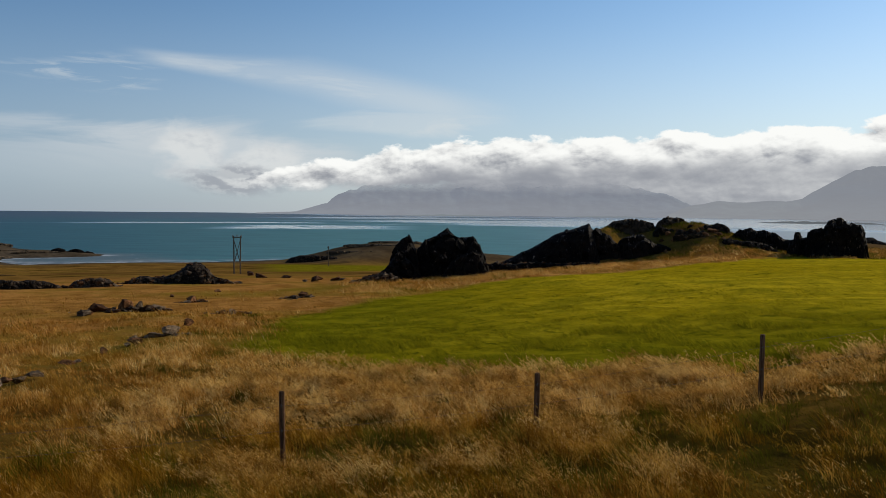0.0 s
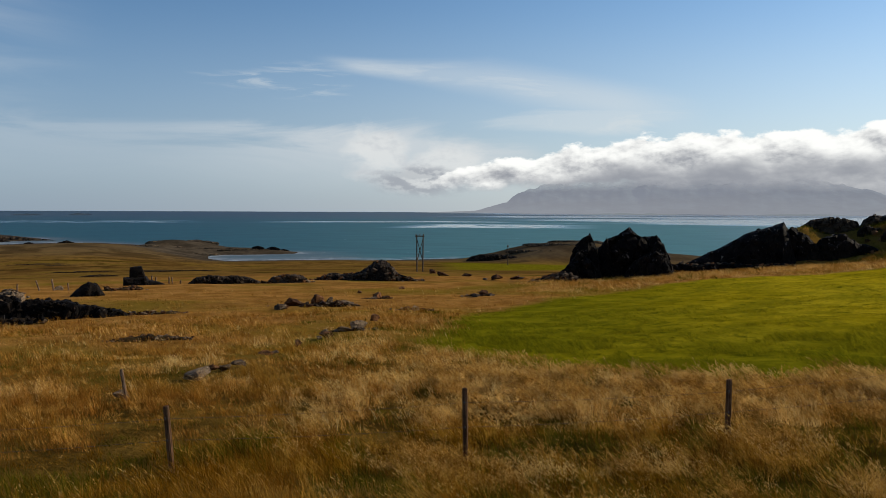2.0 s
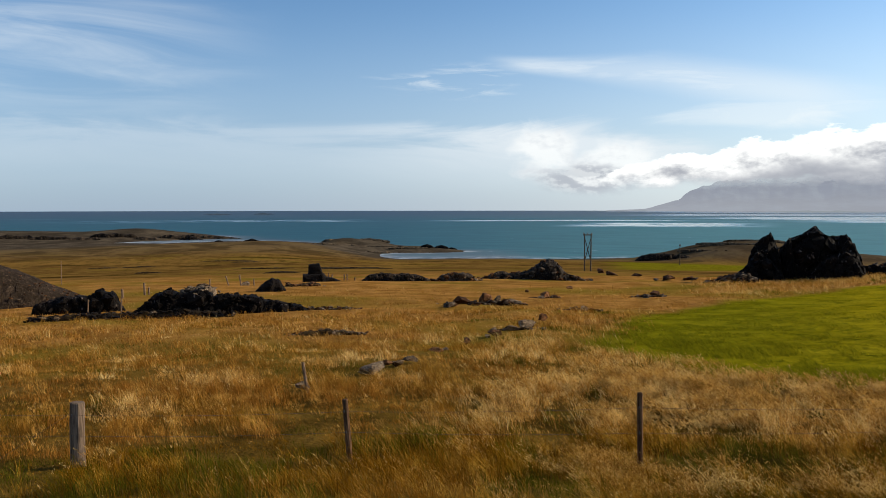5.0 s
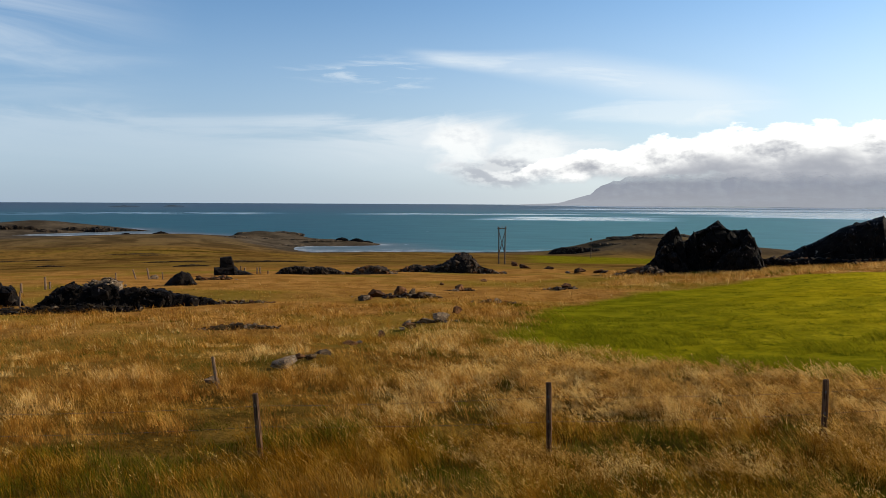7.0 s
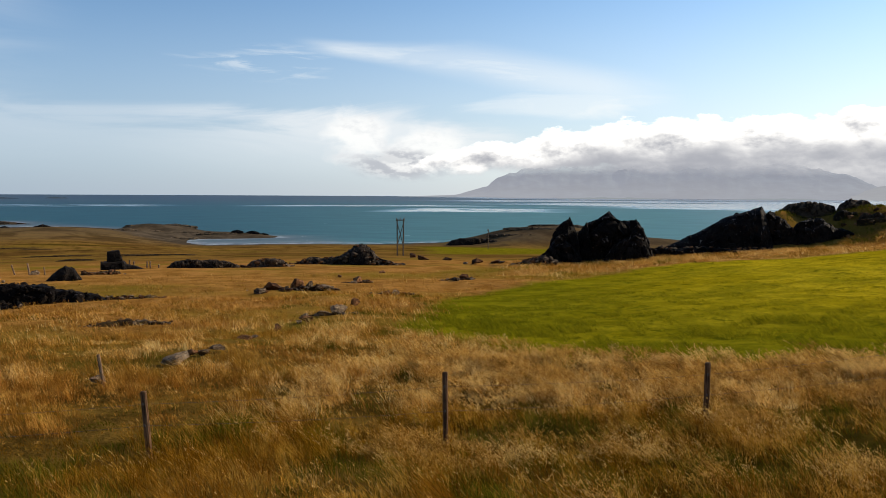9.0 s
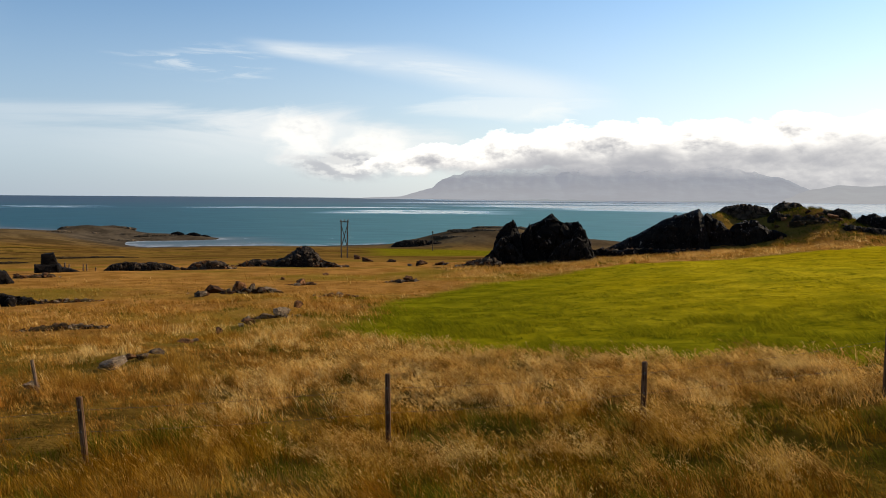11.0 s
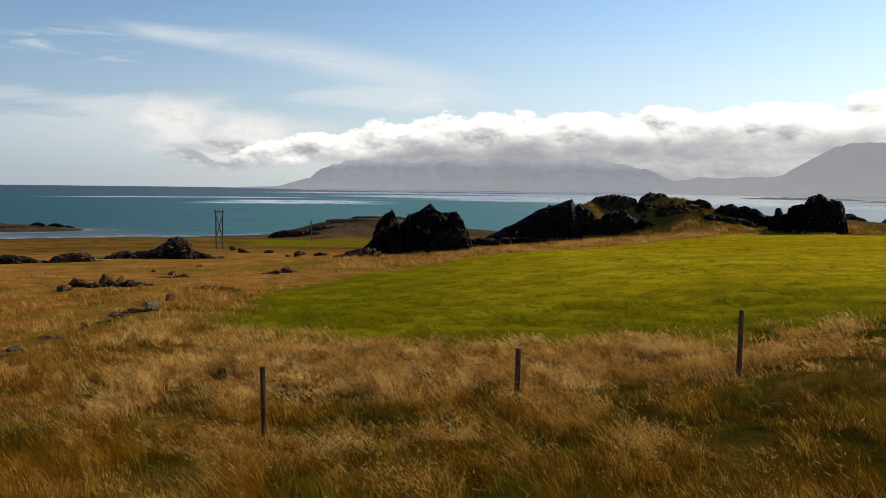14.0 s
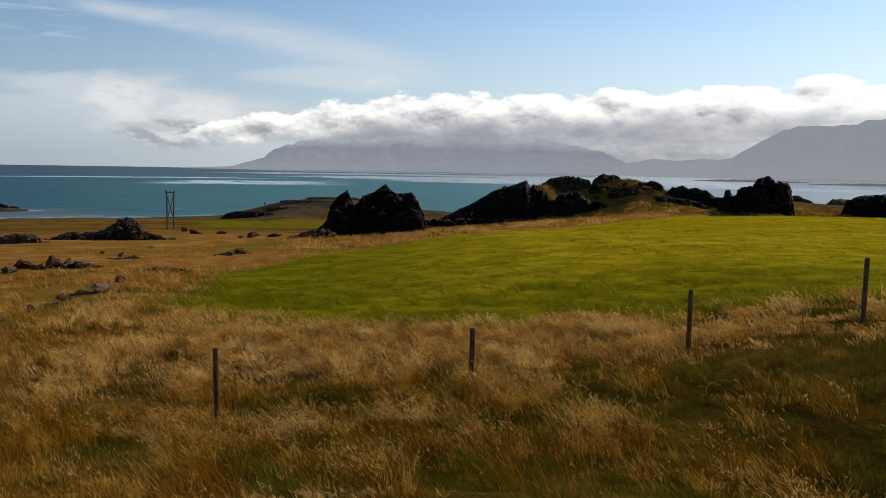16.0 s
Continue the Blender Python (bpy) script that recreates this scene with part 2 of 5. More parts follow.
    relief(w, bsdf, w.m("MULTIPLY", rise, w.m("SUBTRACT", 1.0, w.m("MAXIMUM", w.m("MULTIPLY", attr(w, "heath"), 0.85), w.m("MULTIPLY", attr(w, "mown"), 0.45)))), 0.9, 0.38)
    return mat


def grass_material(name, low, high, extra, extra_amount, through_light=0.35, patch=0.35, greener=False, gap_shade=0.6, broad=0.45, tips=None):
    """Blades vary singly and in patches, with shade between tufts painted in; light also comes through them."""
    mat, w, bsdf, out = material(name, 0.65)
    bsdf.inputs["Specular IOR Level"].default_value = 0.0
    p = where(w)
    one = w.n("ShaderNodeNewGeometry").outputs["Random Per Island"]
    col = w.mix(one, low, high)
    col = w.mix(w.m("MULTIPLY", w.ramp01(w.noise(p, patch, 4), 0.45, 0.62), extra_amount), col, extra)
    # Shade between tufts painted in as dark patches
    col = w.mix(w.m("MULTIPLY", w.ramp01(w.noise(p, 2.9, 3), 0.48, 0.59), gap_shade), col, tuple(0.36 * c for c in low))
    if tips:
        col = w.mix(w.m("MULTIPLY", w.ramp01(w.noise(w.vm("ADD", p, (9.0, 4.0, 0.0)), 2.4, 3, 0.6), 0.53, 0.60), 0.75), col, tips)
    col = w.mix(w.m("MULTIPLY", w.ramp01(w.noise(p, 0.11, 3), 0.4, 0.65), broad), col, tuple(0.62 * c for c in high))
    # same green as the turf, with the near end's darkening painted in
    if greener:
        col = w.mix(w.m("MULTIPLY", w.m("MAXIMUM", w.ramp01(w.split(p)[0], 14.0, -7.0), w.ramp01(w.split(p)[1], 46.0, 20.0)), 0.75), col, w.mix(one, (0.050, 0.060, 0.003), (0.21, 0.205, 0.010)))
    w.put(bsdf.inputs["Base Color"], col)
    tr = w.n("ShaderNodeBsdfTranslucent")
    w.put(tr.inputs[0], col)
    ms = w.n("ShaderNodeMixShader")
    ms.inputs[0].default_value = through_light
    w.t.links.new(bsdf.outputs[0], ms.inputs[1])
    w.t.links.new(tr.outputs[0], ms.inputs[2])
    w.t.links.new(ms.outputs[0], out.inputs[0])
    return mat


def stone_material(name, dark, light, lichen=(0.30, 0.28, 0.22), lichen_at=0.62, scale=1.0, pale_streaks=None, gloss=0.9, shine=0.08):
    mat, w, bsdf, out = material(name, gloss)
    bsdf.inputs["Specular IOR Level"].default_value = shine
    p = w.n("ShaderNodeTexCoord").outputs["Object"]
    one = w.n("ShaderNodeObjectInfo").outputs["Random"]
    p = w.vm("ADD", p, w.vec(w.m("MULTIPLY", one, 37.0), 0.0, w.m("MULTIPLY", one, 11.0)))
    mid, fine = w.noise(p, 0.9 * scale, 6, 0.6), w.noise(p, 7.0 * scale, 6, 0.7)
    col = w.mix(w.ramp01(w.m("ADD", mid, w.m("MULTIPLY", w.m("SUBTRACT", one, 0.5), 0.3)), 0.35, 0.68), dark, light)
    col = w.mix(w.ramp01(fine, lichen_at, lichen_at + 0.12), col, lichen)
    # Crevice shade painted in as random dark patches
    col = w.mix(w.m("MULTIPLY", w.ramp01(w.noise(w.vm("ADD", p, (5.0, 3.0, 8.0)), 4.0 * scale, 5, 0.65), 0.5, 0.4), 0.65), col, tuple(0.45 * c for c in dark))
    # Sparse pale streaks, drawn out upwards
    if pale_streaks:
        col = w.mix(w.m("MULTIPLY", w.ramp01(w.noise(w.vm("MULTIPLY", p, (2.2, 2.2, 0.9)), 1.0, 4, 0.6, 0.6), 0.635, 0.68), 0.85), col, pale_streaks)
    w.put(bsdf.inputs["Base Color"], col)
    relief(w, bsdf, w.m("ADD", mid, w.m("MULTIPLY", fine, 0.35)), 0.9, 0.25 / scale)
    return mat


def wood_material(name, dark, light):
    mat, w, bsdf, out = material(name, 0.9)
    bsdf.inputs["Specular IOR Level"].default_value = 0.05
    p = w.n("ShaderNodeTexCoord").outputs["Object"]
    one = w.n("ShaderNodeObjectInfo").outputs["Random"]
    q = w.vm("ADD", w.vm("MULTIPLY", p, (60, 60, 3)), w.vec(w.m("MULTIPLY", one, 50.0), 0.0, 0.0))
    grain, blot = w.noise(q, 1.0, 5, 0.65), w.noise(p, 5.0, 4)
    col = w.mix(w.ramp01(grain, 0.35, 0.65), dark, light)
    col = w.mix(w.m("MULTIPLY", w.ramp01(blot, 0.5, 0.7), 0.5), col, tuple(0.5 * c for c in dark))
    w.put(bsdf.inputs["Base Color"], col)
    relief(w, bsdf, grain, 0.6, 0.01)
    return mat


def sea_material():
    mat, w, bsdf, out = material("sea_water", 0.35)
    p = where(w)
    x, y, z = w.split(p)
    far = w.m("SQRT", w.m("ADD", w.m("MULTIPLY", x, x), w.m("MULTIPLY", y, y)))
    bearing = w.m("MULTIPLY", w.m("ARCTAN2", x, y), 57.2958)
    lanes = w.noise(w.vec(w.m("MULTIPLY", bearing, 0.045), w.m("DIVIDE", 8000.0, far), 2.0), 1.0, 5, 0.55, 0.4)
    chop = w.noise(w.vm("MULTIPLY", p, (0.02, 0.06, 1.0)), 1.0, 6, 0.7)
    waves = w.noise(p, 0.35, 5, 0.65)
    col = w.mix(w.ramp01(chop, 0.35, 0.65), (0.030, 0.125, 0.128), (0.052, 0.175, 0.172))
    # Greyer far out; then sunward glitter painted in as a paler base colour
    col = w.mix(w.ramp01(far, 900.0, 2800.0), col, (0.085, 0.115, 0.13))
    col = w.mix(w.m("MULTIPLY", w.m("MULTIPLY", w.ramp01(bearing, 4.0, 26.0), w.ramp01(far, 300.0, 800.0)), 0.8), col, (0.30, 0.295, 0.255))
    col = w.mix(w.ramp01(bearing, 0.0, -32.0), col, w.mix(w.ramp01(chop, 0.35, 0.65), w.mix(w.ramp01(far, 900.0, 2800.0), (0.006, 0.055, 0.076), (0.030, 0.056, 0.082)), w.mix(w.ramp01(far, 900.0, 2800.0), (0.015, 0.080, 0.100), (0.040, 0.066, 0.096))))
    col = w.mix(w.m("MULTIPLY", attr(w, "shoal"), w.m("ADD", 0.45, w.m("MULTIPLY", w.ramp01(waves, 0.4, 0.6), 0.35))), col, (0.15, 0.155, 0.155))
    slick = w.m("MULTIPLY", w.ramp01(w.m("ADD", lanes, w.m("MULTIPLY", w.m("MAXIMUM", bearing, -13.0), 0.0065)), 0.46, 0.54), w.ramp01(far, 1050.0, 1500.0))
    lane = w.m("MULTIPLY", w.ramp01(far, 1230.0, 1330.0), w.ramp01(far, 1950.0, 1650.0))
    slick = w.m("MULTIPLY", slick, w.m("MAXIMUM", lane, w.ramp01(bearing, -14.0, -6.0)))
    ragged = w.noise(w.vec(w.m("MULTIPLY", bearing, 0.5), w.m("DIVIDE", 30000.0, far), 3.0), 1.0, 4, 0.6)
    patch = w.m("MULTIPLY", w.m("MULTIPLY", w.ramp01(far, 1330.0, 1400.0), w.ramp01(far, 1600.0, 1500.0)), w.m("MULTIPLY", w.ramp01(bearing, -52.0, -33.0), w.ramp01(bearing, -28.0, -30.0)))
    slick = w.m("MAXIMUM", slick, w.m("MULTIPLY", patch, w.ramp01(ragged, 0.46, 0.56)))
    wedge = w.m("MULTIPLY", w.m("MULTIPLY", w.ramp01(far, 1010.0, 1050.0), w.ramp01(far, 1300.0, 1230.0)), w.m("MULTIPLY", w.ramp01(w.m("ADD", bearing, w.m("MULTIPLY", w.m("SUBTRACT", far, 1150.0), -0.012)), -15.5, -12.5), w.ramp01(bearing, -1.0, -6.0)))
    slick = w.m("MAXIMUM", slick, w.m("MULTIPLY", wedge, w.ramp01(ragged, 0.34, 0.46)))
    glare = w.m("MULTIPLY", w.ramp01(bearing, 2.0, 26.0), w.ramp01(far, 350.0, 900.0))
    surf = w.m("MULTIPLY", attr(w, "surf"), w.ramp01(w.noise(p, 0.09, 5, 0.7), 0.45, 0.6))
    caps = w.m("MULTIPLY", w.ramp01(w.noise(w.vm("MULTIPLY", p, (0.10, 0.22, 1.0)), 1.0, 3, 0.6), 0.70, 0.74), w.ramp01(far, 900.0, 500.0))
    col = w.mix(w.m("MULTIPLY", w.m("MAXIMUM", surf, caps), 0.7), col, (0.62, 0.64, 0.66))
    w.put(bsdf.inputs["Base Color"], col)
    w.put(bsdf.inputs["Specular IOR Level"], w.m("ADD", 0.11, w.m("MULTIPLY", w.m("MAXIMUM", slick, glare), 0.85)))
    w.put(bsdf.inputs["Roughness"], w.m("SUBTRACT", 0.5, w.m("MULTIPLY", w.m("MAXIMUM", slick, w.m("MULTIPLY", glare, 0.2)), 0.36)))
    relief(w, bsdf, waves, 0.25, 0.3)
    return mat


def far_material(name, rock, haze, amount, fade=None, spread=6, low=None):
    """Far land with the air's haze painted in as its own pale glow; fade: heights between which it goes up into cloud.
    """
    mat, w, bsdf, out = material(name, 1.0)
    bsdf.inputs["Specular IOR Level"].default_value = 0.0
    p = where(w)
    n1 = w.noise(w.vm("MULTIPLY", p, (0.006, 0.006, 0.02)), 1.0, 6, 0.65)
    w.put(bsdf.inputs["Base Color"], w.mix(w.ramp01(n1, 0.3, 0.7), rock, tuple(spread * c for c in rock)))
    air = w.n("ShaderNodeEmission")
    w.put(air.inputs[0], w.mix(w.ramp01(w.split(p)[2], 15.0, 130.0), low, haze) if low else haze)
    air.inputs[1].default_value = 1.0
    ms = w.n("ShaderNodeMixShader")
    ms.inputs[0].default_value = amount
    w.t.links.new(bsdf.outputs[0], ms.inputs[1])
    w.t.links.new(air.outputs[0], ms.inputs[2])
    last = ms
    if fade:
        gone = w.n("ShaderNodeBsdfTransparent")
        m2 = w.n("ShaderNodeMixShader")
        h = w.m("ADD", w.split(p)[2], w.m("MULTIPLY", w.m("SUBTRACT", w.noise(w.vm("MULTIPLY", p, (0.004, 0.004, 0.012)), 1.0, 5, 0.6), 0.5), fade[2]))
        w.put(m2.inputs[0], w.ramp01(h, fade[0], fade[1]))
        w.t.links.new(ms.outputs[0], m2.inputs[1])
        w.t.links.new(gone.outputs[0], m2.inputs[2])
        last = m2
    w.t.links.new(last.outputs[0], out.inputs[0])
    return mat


M_GROUND = ground_material()
M_DRY = grass_material("dry_grass", (0.135, 0.051, 0.003), (0.295, 0.129, 0.009), (0.17, 0.104, 0.004), 0.45, 0.28, gap_shade=0.95, broad=0.3, tips=(0.61, 0.335, 0.044))
M_DRY_FAR = grass_material("dry_grass_sward", (0.25, 0.101, 0.013), (0.43, 0.189, 0.032), (0.26, 0.146, 0.012), 0.5, 0.32, 0.25, gap_shade=0.8, broad=0.25, tips=(0.68, 0.375, 0.080))
M_RUST_FAR = grass_material("seeding_grass_sward", (0.44, 0.197, 0.033), (0.71, 0.384, 0.086), (0.88, 0.55, 0.178), 0.5, 0.38, 0.3, gap_shade=0.85, broad=0.12, tips=(0.97, 0.71, 0.285))
M_RUST = grass_material("seeding_grass", (0.135, 0.048, 0.004), (0.30, 0.126, 0.012), (0.46, 0.24, 0.030), 0.5, 0.28, 0.7, gap_shade=0.95, broad=0.25, tips=(0.72, 0.415, 0.070))
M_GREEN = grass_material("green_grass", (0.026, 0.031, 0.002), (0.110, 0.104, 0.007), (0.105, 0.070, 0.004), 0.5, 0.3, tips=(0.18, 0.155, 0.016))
M_SEED = grass_material("seed_heads", (0.22, 0.098, 0.013), (0.72, 0.415, 0.098), (0.97, 0.71, 0.27), 0.5, 0.4, 0.8, gap_shade=0.6, broad=0.15)
M_MOWN = grass_material("mown_grass", (0.21, 0.180, 0.005), (0.44, 0.345, 0.013), (0.27, 0.222, 0.005), 0.5, 0.5, patch=0.5, greener=True, gap_shade=0.58, broad=0.25)
# Tone below basalt's own: the shade of its near faces is in it
M_BASALT = stone_material("basalt", (0.0030, 0.0021, 0.0016), (0.014, 0.0098, 0.0070), (0.080, 0.058, 0.042), 0.60, pale_streaks=(0.19, 0.15, 0.125), gloss=0.75, shine=0.06)
# Lighter and browner than M_BASALT
M_HILLROCK = stone_material("brown_basalt", (0.010, 0.0070, 0.0048), (0.062, 0.043, 0.028), (0.19, 0.14, 0.088), 0.57, gloss=0.8, shine=0.06)
M_STONE = stone_material("field_stone", (0.052, 0.032, 0.018), (0.22, 0.150, 0.090), (0.50, 0.41, 0.29), 0.55, 2.0)
M_DARKSTONE = stone_material("dark_field_stone", (0.034, 0.014, 0.005), (0.20, 0.090, 0.036), (0.26, 0.160, 0.085), 0.62, 2.0)
M_LEDGE = stone_material("headland_rock", (0.048, 0.034, 0.020), (0.15, 0.106, 0.064), (0.19, 0.145, 0.085), 0.6, 0.5)
M_PEAT = stone_material("peat", (0.018, 0.011, 0.005), (0.06, 0.036, 0.012), (0.12, 0.08, 0.02), 0.6)
M_SCREE = stone_material("scree", (0.020, 0.013, 0.008), (0.080, 0.052, 0.032), (0.22, 0.15, 0.095), 0.57, 3.5)
M_POST = wood_material("weathered_post", (0.045, 0.023, 0.011), (0.16, 0.088, 0.046))
M_POST_PALE = wood_material("silvered_post", (0.10, 0.06, 0.034), (0.29, 0.185, 0.11))
M_POST_GREY = wood_material("greyed_post", (0.060, 0.040, 0.026), (0.235, 0.165, 0.112))
M_POLE = wood_material("tarred_pole", (0.055, 0.042, 0.030), (0.13, 0.094, 0.064))
M_SEA = sea_material()
M_WIRE = material("fence_wire", 0.5)[0]
M_WIRE.node_tree.nodes["Principled BSDF"].inputs["Base Color"].default_value = (0.07, 0.05, 0.038, 1)
M_WIRE.node_tree.nodes["Principled BSDF"].inputs["Metallic"].default_value = 0.2
M_GLASS = material("insulator", 0.25)[0]
M_GLASS.node_tree.nodes["Principled BSDF"].inputs["Base Color"].default_value = (0.25, 0.2, 0.17, 1)
# Distance haze painted in as emission, 0.8 or more of the mix
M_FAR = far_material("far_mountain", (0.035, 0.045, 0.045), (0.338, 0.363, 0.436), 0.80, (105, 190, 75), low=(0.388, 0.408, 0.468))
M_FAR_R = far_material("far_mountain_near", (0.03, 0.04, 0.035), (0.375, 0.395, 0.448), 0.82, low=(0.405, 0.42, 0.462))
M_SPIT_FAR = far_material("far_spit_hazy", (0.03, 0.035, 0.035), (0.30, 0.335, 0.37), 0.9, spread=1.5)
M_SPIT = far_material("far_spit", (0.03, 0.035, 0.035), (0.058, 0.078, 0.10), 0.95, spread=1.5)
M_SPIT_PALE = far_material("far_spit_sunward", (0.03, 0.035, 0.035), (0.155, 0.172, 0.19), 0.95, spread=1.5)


# ---- helpers for meshes ----
def mesh_from(name, verts, faces, mat, smooth_shade=False):
    me = bpy.data.meshes.new(name)
    me.from_pydata([tuple(v) for v in verts], [], [tuple(f) for f in faces])
    me.materials.append(mat)
    me.polygons.foreach_set("use_smooth", [smooth_shade] * len(me.polygons))
    me.update()
    return me


def mesh_np(name, verts, loops, starts, mat, smooth_shade=False):
    """A mesh straight from arrays, for large ones."""
    me = bpy.data.meshes.new(name)
    me.vertices.add(len(verts))
    me.vertices.foreach_set("co", np.ascontiguousarray(verts, np.float32).ravel())
    me.loops.add(len(loops))
    me.loops.foreach_set("vertex_index", np.ascontiguousarray(loops, np.int32))
    me.polygons.add(len(starts))
    me.polygons.foreach_set("loop_start", np.ascontiguousarray(starts, np.int32))
    me.materials.append(mat)
    me.update(calc_edges=True)
    me.polygons.foreach_set("use_smooth", [smooth_shade] * len(starts))
    return me


def part(name, bm, mat, parent, label=""):
    me = bpy.data.meshes.new(name)
    bm.to_mesh(me)
    bm.free()
    me.materials.append(mat)
    ob = new(name, me)
    ob.parent = parent
    return tagged(ob, label)


def at(az, d):
    return d * math.sin(radians(az)), d * math.cos(radians(az))


def gz(x, y):
    return float(ground(x, y))


EYE = 24.0          # height of the lens above the sea


def smooth(a, b, v):
    u = np.clip((np.asarray(v, float) - a) / (b - a), 0, 1)
    return u * u * (3 - 2 * u)


def lattice(ix, iy, seed):
    n = (ix.astype(np.int64) * 374761393 + iy.astype(np.int64) * 668265263 + seed * 974711) & 0xFFFFFFFF
    n = ((n ^ (n >> 13)) * 1274126177) & 0xFFFFFFFF
    return ((n ^ (n >> 16)) & 0xFFFF) / 65535.0


def vnoise(x, y, seed=0):
    """Value noise in 0..1 on arrays."""
    x, y = np.asarray(x, float), np.asarray(y, float)
    ix, iy = np.floor(x), np.floor(y)
    fx, fy = x - ix, y - iy
    fx, fy = fx * fx * (3 - 2 * fx), fy * fy * (3 - 2 * fy)
    a, b = lattice(ix, iy, seed), lattice(ix + 1, iy, seed)
    c, d = lattice(ix, iy + 1, seed), lattice(ix + 1, iy + 1, seed)
    return (a * (1 - fx) + b * fx) * (1 - fy) + (c * (1 - fx) + d * fx) * fy


def fbm(x, y, octaves=4, seed=0):
    total, size, amp = 0.0, 1.0, 0.5
    for k in range(octaves):
        total = total + amp * vnoise(np.asarray(x) * size, np.asarray(y) * size, seed + k)
        size, amp = size * 2.03, amp * 0.5
    return total


def bump(x, y, az, d, across, along, h, power=2.0):
    """A rounded hill at bearing az (degrees right of ahead) and distance d."""
    a = math.radians(az)
    u = x * math.cos(a) - y * math.sin(a)
    v = x * math.sin(a) + y * math.cos(a) - d
    return h * np.exp(-(np.abs(u / across) ** power + np.abs(v / along) ** power))


FALL_D = [0, 4, 8, 11.8, 15, 21, 30, 52, 70, 90, 165, 260, 385, 430, 700, 5200]
FALL_Z = [-1.7, -1.9, -2.95, -3.6, -3.9, -4.3, -4.9, -5.9, -6.5, -7.5, -12.4, -18.0, -23.6, -25.5, -30, -60]


def ground(x, y, fine=True):
    """Height of the ground above the sea."""
    x, y = np.asarray(x, float), np.asarray(y, float)
    d, az = np.hypot(x, y), np.degrees(np.arctan2(x, y))
    az = np.where(az < -120, az + 360, az)
    shore = 1 + 0.5 * smooth(-26, -36, az) * smooth(200, 420, d) - 0.12 * smooth(8, 24, az) * smooth(150, 300, d)
    z = EYE + np.interp(d / shore, FALL_D, FALL_Z)
    right = smooth(-10, 30, az) * (1 - smooth(90, 150, az))
    z = z + right * (0.8 + 2.5 * smooth(16, 90, d)) * smooth(7, 14, d) * (1 - smooth(115, 230, d))
    z = z + 0.5 * smooth(15, 36, az) * (1 - smooth(90, 150, az)) * smooth(8, 16, d) * (1 - smooth(25, 50, d))
    z = z + bump(x, y, 13.8, 106, 9.0, 7, 3.75, 2.8) + bump(x, y, 18.3, 103, 6.5, 7, 2.05) + bump(x, y, 10.6, 101, 2.3, 4.5, 2.3, 2.4)
    z = z + bump(x, y, 18.6, 96.5, 7.0, 5.5, 0.8, 2.4)
    z = z + bump(x, y, -33.5, 455, 60, 45, 2.0) + bump(x, y, -28.9, 475, 20, 18, 5.0, 4) + bump(x, y, -25.0, 452, 27, 12, 4.2)
    z = z + bump(x, y, -49.0, 700, 90, 75, 6.2, 4) + bump(x, y, -41.5, 690, 46, 42, 5.0, 3) + bump(x, y, -62, 740, 150, 60, 6.0)
    z = z + bump(x, y, -4.0, 345, 22, 26, 6.6, 3.0) + bump(x, y, -8.5, 340, 13, 13, 2.6, 3.0) + bump(x, y, 2, 355, 40, 30, 4.0)
    z = z + bump(x, y, 29.5, 140, 26, 24, 2.85) + bump(x, y, 25.8, 136, 5.5, 10, 0.9)
    if fine:
        near = 1 - smooth(60, 160, d)
        z = z + (fbm(x / 7, y / 7, 3, 5) - 0.44) * 0.55 * smooth(6, 16, d) * (0.35 + 0.65 * near)
        z = z + (fbm(x / 60, y / 60, 4, 9) - 0.47) * 2.2 * smooth(80, 260, d) * (1 - smooth(600, 900, d))
    return z


# ---- ground ----
FIELD = [(-7.0, 32), (-6.0, 28), (-3.6, 24.0), (-1.0, 21.0), (3, 19.8), (6.5, 19.1), (11.8, 20.3), (17, 22.8), (40, 38), (75, 60), (85, 104), (59, 95.8), (52, 92.5), (46, 86),
         (41, 80.5), (37.8, 82), (36, 85.5), (30.4, 82.8), (27.5, 80.0), (22.5, 73.7), (18.6, 70.8), (13.9, 70.8), (10.4, 70.4), (3.6, 67.0), (-3.2, 57.2), (-6.6, 50.5), (-8.0, 42)]


def in_field(x, y):
    """Signed distance into the mown field, metres (inside positive)."""
    x, y = np.asarray(x, float), np.asarray(y, float)
    inside, best = np.zeros(x.shape, bool), np.full(x.shape, 1e9)
    for (x0, y0), (x1, y1) in zip(FIELD, FIELD[1:] + FIELD[:1]):
        cross = ((y0 > y) != (y1 > y)) & (x < (x1 - x0) * (y - y0) / (y1 - y0 + 1e-12) + x0)
        inside ^= cross
        k = np.clip(((x - x0) * (x1 - x0) + (y - y0) * (y1 - y0)) / ((x1 - x0) ** 2 + (y1 - y0) ** 2), 0, 1)
        best = np.minimum(best, np.hypot(x - x0 - k * (x1 - x0), y - y0 - k * (y1 - y0)))
    edge = (fbm(x / 2.5, y / 2.5, 3, 31) - 0.44) * 2.2 + (fbm(x / 0.6, y / 0.6, 3, 35) - 0.44) * smooth(34, 27, np.hypot(x, y))
    return np.where(inside, best, -best) + edge


def second_field(x, y):
    """The pasture by the shore, beyond the outcrop."""
    d, az = np.hypot(x, y), np.degrees(np.arctan2(x, y))
    return smooth(-12.5, -9.5, az + 2 * vnoise(x / 15, y / 15, 3)) * smooth(2, -2, az) * smooth(165, 185, d) * smooth(310, 285, d)


